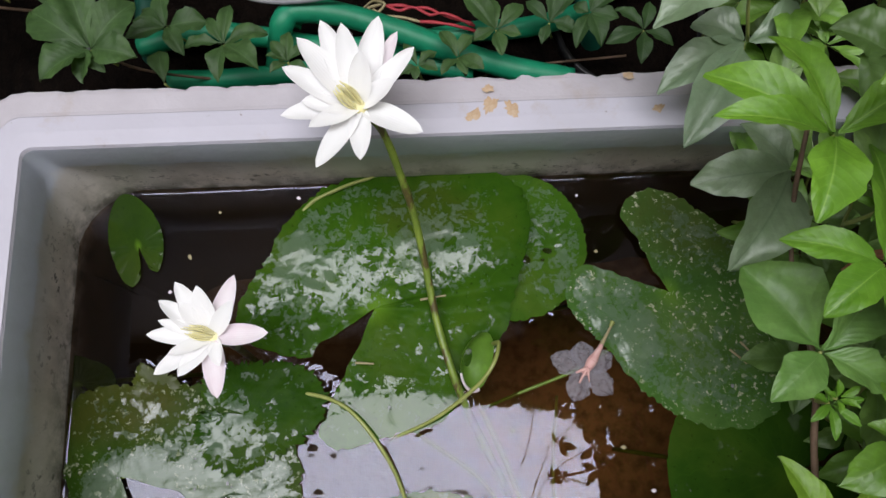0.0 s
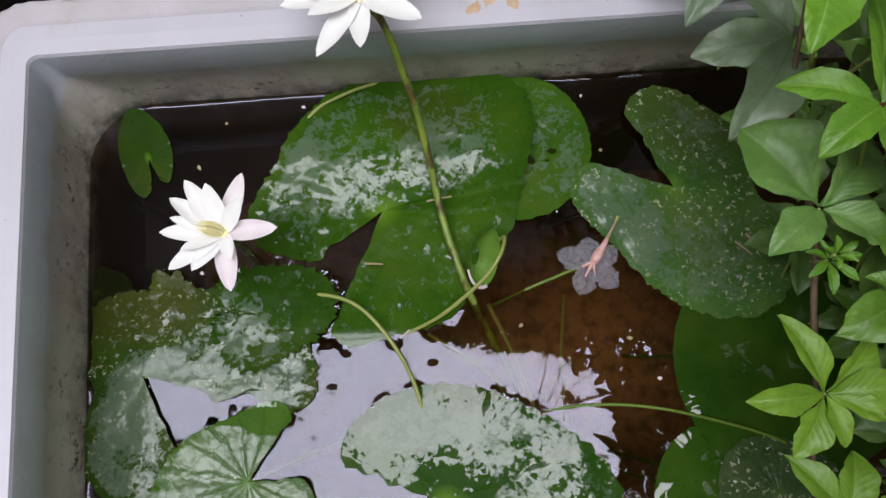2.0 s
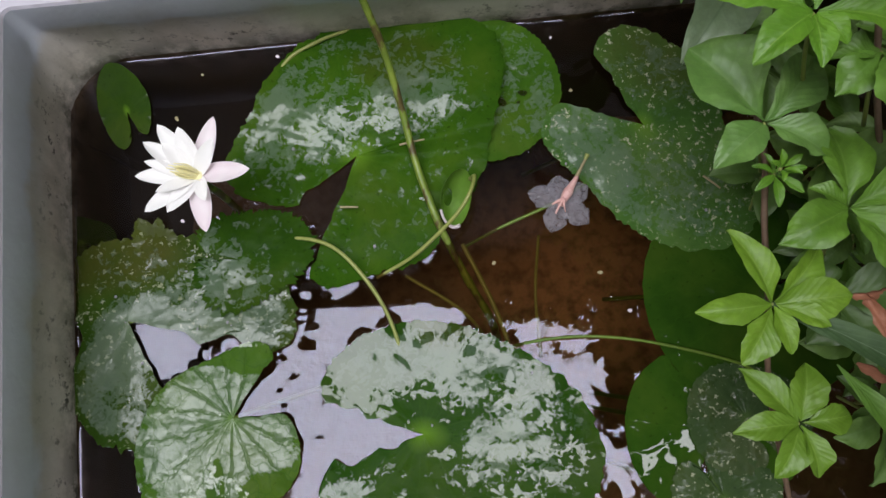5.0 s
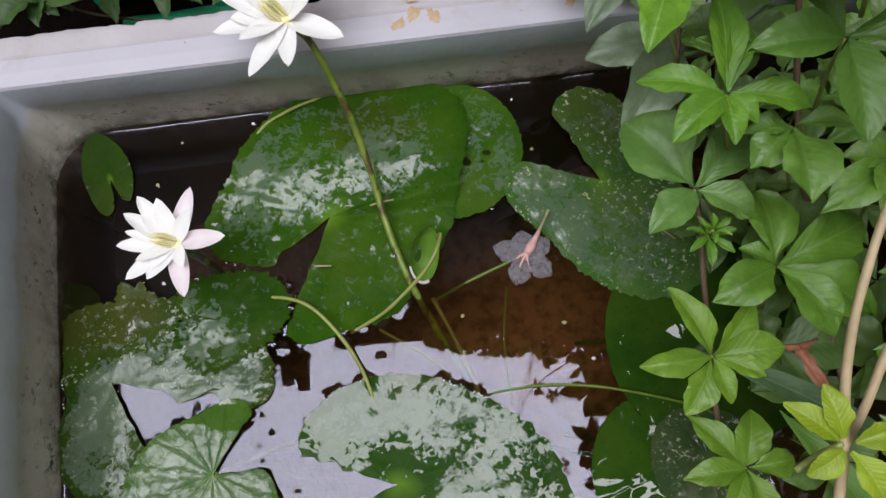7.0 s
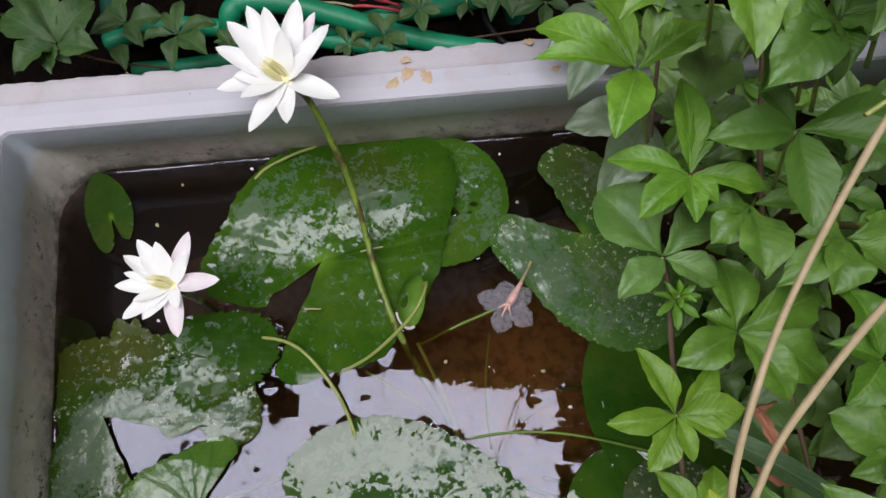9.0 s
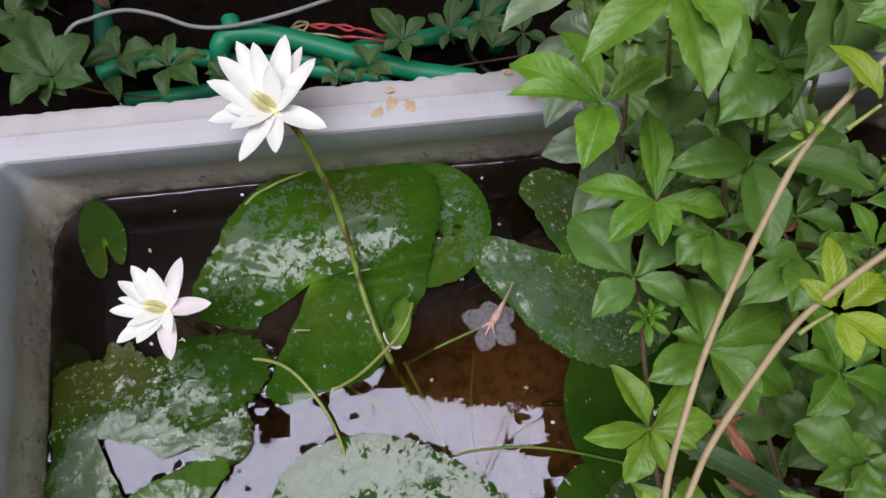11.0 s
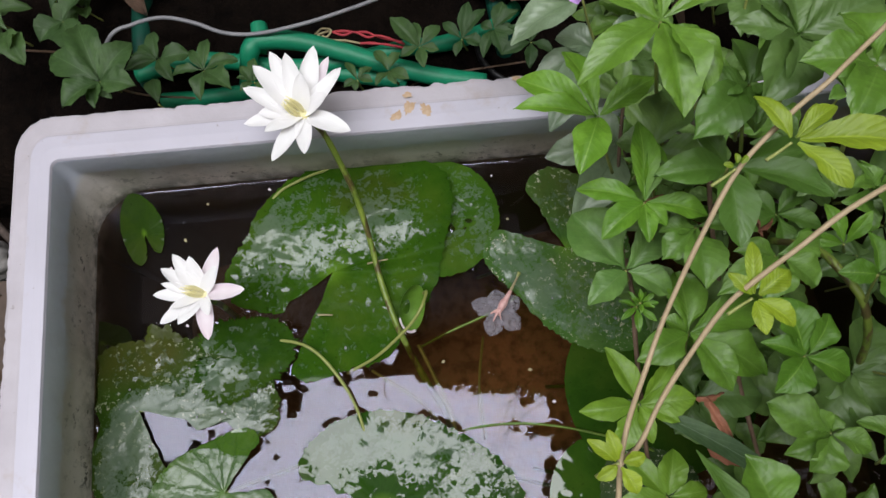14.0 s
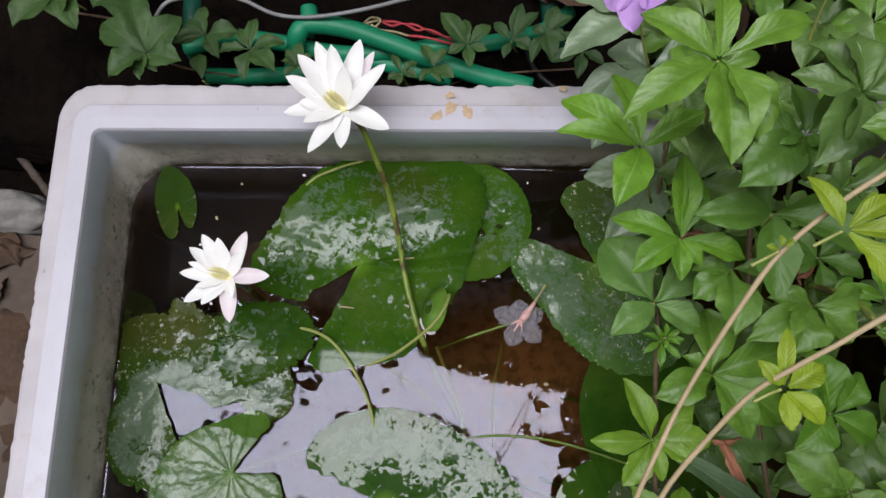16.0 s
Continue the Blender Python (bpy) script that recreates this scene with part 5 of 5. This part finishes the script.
for pts, r in (([(-0.66, 0.56, GROUND + 0.05), (-0.62, 0.533, -0.16), (-0.55, 0.482, -0.14), (-0.476, 0.436, -0.12), (-0.44, 0.41, -0.13)], 0.009), ([(-0.6, 0.62, GROUND + 0.03), (-0.5, 0.56, -0.13), (-0.4, 0.545, -0.07)], 0.006),
               ([(-0.62, 0.45, GROUND + 0.02), (-0.56, 0.4, -0.17), (-0.5, 0.33, GROUND + 0.02)], 0.007), ([(-0.52, 0.6, GROUND + 0.02), (-0.45, 0.5, -0.14), (-0.42, 0.44, GROUND + 0.02)], 0.005)):
    stick = thing("dry_stick", pts[0], "dry grey-brown stick lying on the litter beside the tub", "stick", "dry sticks")
    bm = bmesh.new()
    tube(bm, [Vector(p) - Vector(pts[0]) for p in pts], r, r * 0.7, 8, 0.3)
    part("stick", bm, STICK, stick)
lump("stone", (-0.56, 0.315, GROUND + 0.03), (0.07, 0.03, 0.035), STONE, "pale grey broken stone on the soil", "stone", 3.0)
lump("stone", (-0.46, 0.44, GROUND + 0.03), (0.05, 0.06, 0.04), BARK, "dark brown lump of earth beside the tub", "stone", 8.0)
lump("stone", (-0.52, 0.12, GROUND + 0.02), (0.09, 0.07, 0.03), BARK, "dark brown lump of earth beside the tub", "stone", 5.0)

# ---- small things on the water and the rim ----
for k, (x, y, r, a) in enumerate(((0.031, 0.362, 0.004, 10), (0.032, 0.349, 0.0065, 60), (0.047, 0.345, 0.0065, 120), (0.02, 0.341, 0.006, 40), (0.131, 0.373, 0.004, 0), (0.15, 0.347, 0.004, 20))):
    st = thing("mud_stain", (x, y, 0.0941 if k < 4 else 0.0943), "dried brown mud flake on the white rim", "stain", "mud flakes on the rim")
    bm = bmesh.new()
    c0 = bm.verts.new((0, 0, 0.0006))
    loop = []
    for j in range(30):
        w = 2 * math.pi * j / 30
        q = 0.85 * r * (1 + 0.55 * noise.noise(Vector((math.cos(w) * 1.7 + k, math.sin(w) * 1.7, k))) + 0.5 * noise.noise(Vector((math.cos(w) * 5 + k, math.sin(w) * 5, k))))
        p = Matrix.Rotation(radians(a), 3, "Z") @ Vector((1.3 * q * math.cos(w), 0.75 * q * math.sin(w), -0.0004))
        loop.append(bm.verts.new(p))
    for j in range(30):
        bm.faces.new((c0, loop[j], loop[(j + 1) % 30]))
    part("flake", bm, MUD, st)


def strand(name, pts, r0, r1, material, label, category, group=""):
    ob = thing(name, pts[0], label, category, group)
    bm = bmesh.new()
    tube(bm, [Vector(p) - Vector(pts[0]) for p in pts], r0, r1, 8, 0.1)
    part("strand", bm, material, ob)
    return ob


plant = thing("lily_plant", (0.0, 0.1, -0.2), "green water lily stems arching through brown water", "water plant")
for pts, r, m in (
    ([(-0.13, 0.155, -0.012), (-0.105, 0.158, 0.004), (-0.074, 0.149, 0.013), (-0.05, 0.126, 0.014), (-0.031, 0.094, 0.006), (-0.018, 0.05, -0.004), (-0.006, 0.01, -0.003)], 0.0015, STEM_PALE),
    ([(0.03, 0.148, -0.012), (0.06, 0.16, 0.0), (0.1, 0.176, 0.003), (0.14, 0.2, -0.002)], 0.0013, STEM),
    ([(0.06, 0.067, -0.004), (0.09, 0.071, 0.004), (0.125, 0.071, 0.006), (0.168, 0.064, 0.007), (0.229, 0.046, 0.004), (0.25, 0.03, -0.01)], 0.0012, STEM),
    ([(-0.1300, 0.2850, 0.0000), (-0.1180, 0.2940, 0.0080), (-0.1040, 0.3070, 0.0130), (-0.0880, 0.3150, 0.0150), (-0.0710, 0.3230, 0.0140), (-0.0510, 0.3310, 0.0100), (-0.0410, 0.3410, -0.0020)], 0.0014, STEM_PALE),
    ([(0.028, 0.15, -0.012), (0.05, 0.1, -0.012), (0.062, 0.06, -0.02), (0.07, 0.0, -0.06)], 0.0019, STEM_PALE),
    ([(-0.02, 0.13, -0.03), (0.03, 0.095, -0.04), (0.06, 0.05, -0.08)], 0.0015, STEM_PALE),
    ([(0.092, 0.16, -0.04), (0.085, 0.11, -0.03), (0.088, 0.06, -0.05)], 0.0013, STEM_PALE),
):
    bm = bmesh.new()
    tube(bm, [Vector(p) - plant.location for p in pts], r, r, 8, 0.12)
    part("stem", bm, m, plant)

young = thing("young_lily_leaf", (0.03, 0.185, 0.0), "rolled young lily leaf on a curling pale stem", "leaf")
bm = bmesh.new()
tube(bm, [Vector(p) - young.location for p in [(-0.04, 0.125, -0.004), (-0.013, 0.136, 0.01), (0.006, 0.147, 0.026), (0.025, 0.162, 0.040), (0.035, 0.176, 0.045), (0.039, 0.19, 0.038), (0.036, 0.192, 0.026)]], 0.0014, 0.0016, 8, 0.1)
part("stem", bm, STEM_PALE, young)
bm = bmesh.new()
rows = []
for i in range(9):
    v = i / 8
    rr = 0.016 * math.sin(0.35 + 1.15 * v) * (1 + 0.12 * v * v)
    rows.append([pose(-0.012, 0.0, 0.004, 18, 26, 0) @ Vector((rr * 0.72 * math.cos(w), rr * 1.25 * math.sin(w) * (1 + 0.15 * math.cos(w)), 0.016 * v + 0.003 * v * math.sin(w))) for w in (radians(360 * j / 24) for j in range(25))])
grid(bm, rows)
part("rolled_blade", bm, LEAF_FRESH, young)
bm = bmesh.new()
tube(bm, rows[-1][14:21], 0.0009, 0.0015, 6, 0.5, 3)
part("rim", bm, PETAL_PINK, young, "whitish crescent along the cup's edge")

wilt = thing("wilted_flower", (0.108, 0.18, 0.006), "wilted flower with glassy soaked petals and a pink tube, afloat", "flower")
bm = bmesh.new()
tube(bm, [(-0.004, -0.008, 0.004), (-0.001, -0.004, 0.0055), (0.003, 0.002, 0.0065)], 0.0032, 0.0042, 14, 0.5, 5)
tube(bm, [(0.003, 0.002, 0.0065), (0.006, 0.0065, 0.007), (0.0105, 0.0135, 0.007)], 0.0042, 0.0014, 14, 0.4, 5)
for a, ln in ((175, 0.006), (240, 0.008), (300, 0.007)):
    d = Vector((math.cos(radians(a)), math.sin(radians(a)), 0)) * ln
    tube(bm, [(-0.001, -0.004, 0.0085), Vector((-0.003, -0.006, 0.0085)) + d * 0.5, Vector((-0.004, -0.008, 0.0065)) + d], 0.0017, 0.0006, 6, 0.5, 4)
part("throat", bm, WILT, wilt)
bm = bmesh.new()
tube(bm, [(0.01, 0.013, 0.007), (0.014, 0.02, 0.0068), (0.0185, 0.0275, 0.0065)], 0.0014, 0.001, 10, 0.4)
part("tube", bm, STRAW, wilt)
bm = bmesh.new()
tube(bm, [(0.018, 0.027, 0.0065), (0.019, 0.029, 0.0066), (0.0202, 0.031, 0.0066)], 0.0013, 0.0019, 8, 0.3, 4)
part("tip", bm, STEM_PALE, wilt)
for k, (a, ln) in enumerate(((160, 0.027), (95, 0.021), (247, 0.026), (317, 0.027), (28, 0.024))):
    bm = bmesh.new()
    rows = []
    for i in range(13):
        s = i / 12
        w = 0.0088 * math.sin(math.pi * min(1, 0.06 + 0.92 * s ** 1.3)) ** 0.7 * (1 + 0.14 * noise.noise(Vector((s * 7, k, 5)))) + 0.0005
        rows.append([pose(-0.002, -0.004, 0.0003 * k, 0, 0, a) @ Vector((ln * s * (1 - 0.04 * v * v), w * v, 0.003 * math.sin(math.pi * s) * (1 - v * v) + 0.005 * noise.noise(Vector((s * 7, v * 4, k))))) for v in (j / 5 for j in range(-5, 6))])
    grid(bm, rows)
    part("petal", bm, JELLY, wilt)

for at, a, ln in (((-0.066, 0.18, 0.0085), -3, 0.014), ((0.217, 0.191, 0.006), -42, 0.016), ((-0.018, 0.228, 0.010), 10, 0.02), ((-0.275, 0.06, 0.035), 88, 0.02), ((0.226, 0.197, 0.0055), -50, 0.012)):
    strand("straw", [at, (at[0] + ln * 0.5 * math.cos(radians(a)), at[1] + ln * 0.5 * math.sin(radians(a)), at[2] + 0.0006), (at[0] + ln * math.cos(radians(a)), at[1] + ln * math.sin(radians(a)), at[2])], 0.0009, 0.0007, STRAW, "short dry straw lying on a lily pad", "straw", "straws on the pads")

purple = thing("purple_flower", (0.1645, 0.308, 0.332), "soft purple trumpet flower above the vine", "flower")
bm = bmesh.new()
tube(bm, [(0.012, 0.006, -0.004), (0.0, 0.0, 0.0), (-0.014, -0.004, 0.003), (-0.026, -0.009, 0.005)], 0.0014, 0.0062, 12)
part("tube", bm, PURPLE, purple)
for k in range(5):
    m = pose(-0.025, -0.0085, 0.005, 0, -58, 18) @ pose(0, 0, 0, 0, 0, 72 * k + 20) @ pose(0.004, 0, 0, 0, -14, 0)
    part("petal", petal_bm(m, 0.02, 0.021, -0.5, k * 3.1), PURPLE, purple)
bm = bmesh.new()
tube(bm, [(0.012, 0.006, -0.004), (0.03, 0.012, -0.012), (0.05, 0.01, -0.04)], 0.001, 0.0011, 6)
part("stalk", bm, STEM, purple)

# ---- the eave on the wall, leaves hanging from it, wires and twigs high up ----
slab("eave_1", -3.12, 1.72, 0.48, 0.67, 3.0, 3.07, EAVE)
slab("eave_2", -1.35, -0.76, 0.26, 0.48, 3.0, 3.06, EAVE)
over = thing("overhanging_vine", (0.4, 0.66, 2.9), "leafy vine hanging from the eave overhead", "vine")
rnd = random.Random(33)
meshes = []
for k in range(5):
    ob = part("leaf", leaf_mesh(palmate(0, 0.05, 5, 62), 700 + k, 6, 0.42), LEAF_OLD, over)
    ob.matrix_local = pose(0.1 * k, -0.2, 0.1)
    meshes.append(ob.data)
for k in range(520):
    x = rnd.uniform(-0.12, 1.6)
    edge = 0.45 - 0.3 * max(0.0, min(0.2, x + 0.1)) - 0.1 * max(0.0, x - 0.1) - 0.5 * max(0.0, x - 0.55)
    y = max(edge, -0.1) + (0.56 - max(edge, -0.1)) * rnd.random() ** 1.2
    ob = new("leaf", meshes[k % 5])
    ob.parent = over
    ob.matrix_local = pose(x - 0.4, y - 0.66, rnd.uniform(-0.12, 0.1), rnd.uniform(-30, 30), rnd.uniform(-30, 30), rnd.uniform(0, 360))
for k in range(10):
    x = -0.45 + 0.2 * k
    bm = bmesh.new()
    tube(bm, [(x, -0.03, 0.0), (x + 0.03, -0.15, 0.03), (x - 0.02, -0.22, 0.02), (x + 0.02, -0.3, -0.02)], 0.004, 0.002, 6)
    part("stem", bm, STALK_RED, over)
for pts, r, lab in (([(-3.11, 0.1, 1.2), (-0.6, 0.235, 1.14), (-0.257, 0.246, 1.15), (-0.134, 0.256, 1.15), (-0.039, 0.266, 1.15), (0.3, 0.3, 1.2), (1.71, 0.4, 1.4)], 0.0016, "thin dark cable strung across the court overhead"),
                    ([(-0.08, 0.66, 1.3), (-0.09, 0.4, 1.2), (-0.101, 0.293, 1.15), (-0.117, 0.252, 1.15), (-0.119, 0.199, 1.14), (-0.105, 0.18, 1.14)], 0.0017, "thin dark twig reaching out over the tub"),
                    ([(0.24, 0.66, 1.3), (0.23, 0.35, 1.2), (0.227, 0.233, 1.15), (0.218, 0.174, 1.15), (0.203, 0.122, 1.14), (0.181, 0.071, 1.13)], 0.0012, "thin dark twig reaching out over the tub")):
    line = thing("overhead_cable" if "cable" in lab else "overhead_twig", pts[0], lab, "cable" if "cable" in lab else "twig")
    bm = bmesh.new()
    tube(bm, [Vector(p) - Vector(pts[0]) for p in pts], r, r, 6, 0.1)
    part("strand", bm, BLACK if "cable" in lab else BARK, line)

# ---- beads of water on the pads, specks afloat ----
rnd = random.Random(52)
bm = bmesh.new()
for k in range(46):
    cx, cy, rr, zz = rnd.choice(((-0.05, 0.225, 0.1, 0.0075), (0.19, 0.22, 0.085, 0.005), (0.0, 0.02, 0.09, 0.0045), (-0.2, 0.11, 0.06, 0.0045)))
    a, q = rnd.uniform(0, 2 * math.pi), rr * rnd.random() ** 0.4
    r = rnd.uniform(0.0005, 0.0013)
    m = Matrix.Translation((cx + q * math.cos(a), cy + q * math.sin(a), zz)) @ Matrix.Diagonal((1, rnd.uniform(0.6, 1.4), 0.5, 1))
    bmesh.ops.create_icosphere(bm, subdivisions=2, radius=r, matrix=m)
tagged(part("water_beads", bm, JELLY), "tiny clear beads of water on the lily pads", "droplets", kind="stuff")
for k, (x, y) in enumerate(((0.108, 0.318), (-0.182, 0.301), (-0.192, 0.176), (-0.2, 0.262), (-0.12, 0.315), (0.13, 0.12), (0.15, 0.09), (0.05, 0.13), (-0.215, 0.235), (0.12, 0.27))):
    sp = thing("floating_speck", (x, y, 0.001), "pale speck of debris floating on the water", "debris", "specks on the water")
    bm = bmesh.new()
    blade(bm, pose(0, 0, 0, 0, 0, rnd.uniform(0, 360)), rnd.uniform(0.002, 0.005), 0.002, 0.3, 0.2, 1.5, 0.5, k)
    part("flake", bm, STRAW if k % 2 else PETAL_PINK, sp)
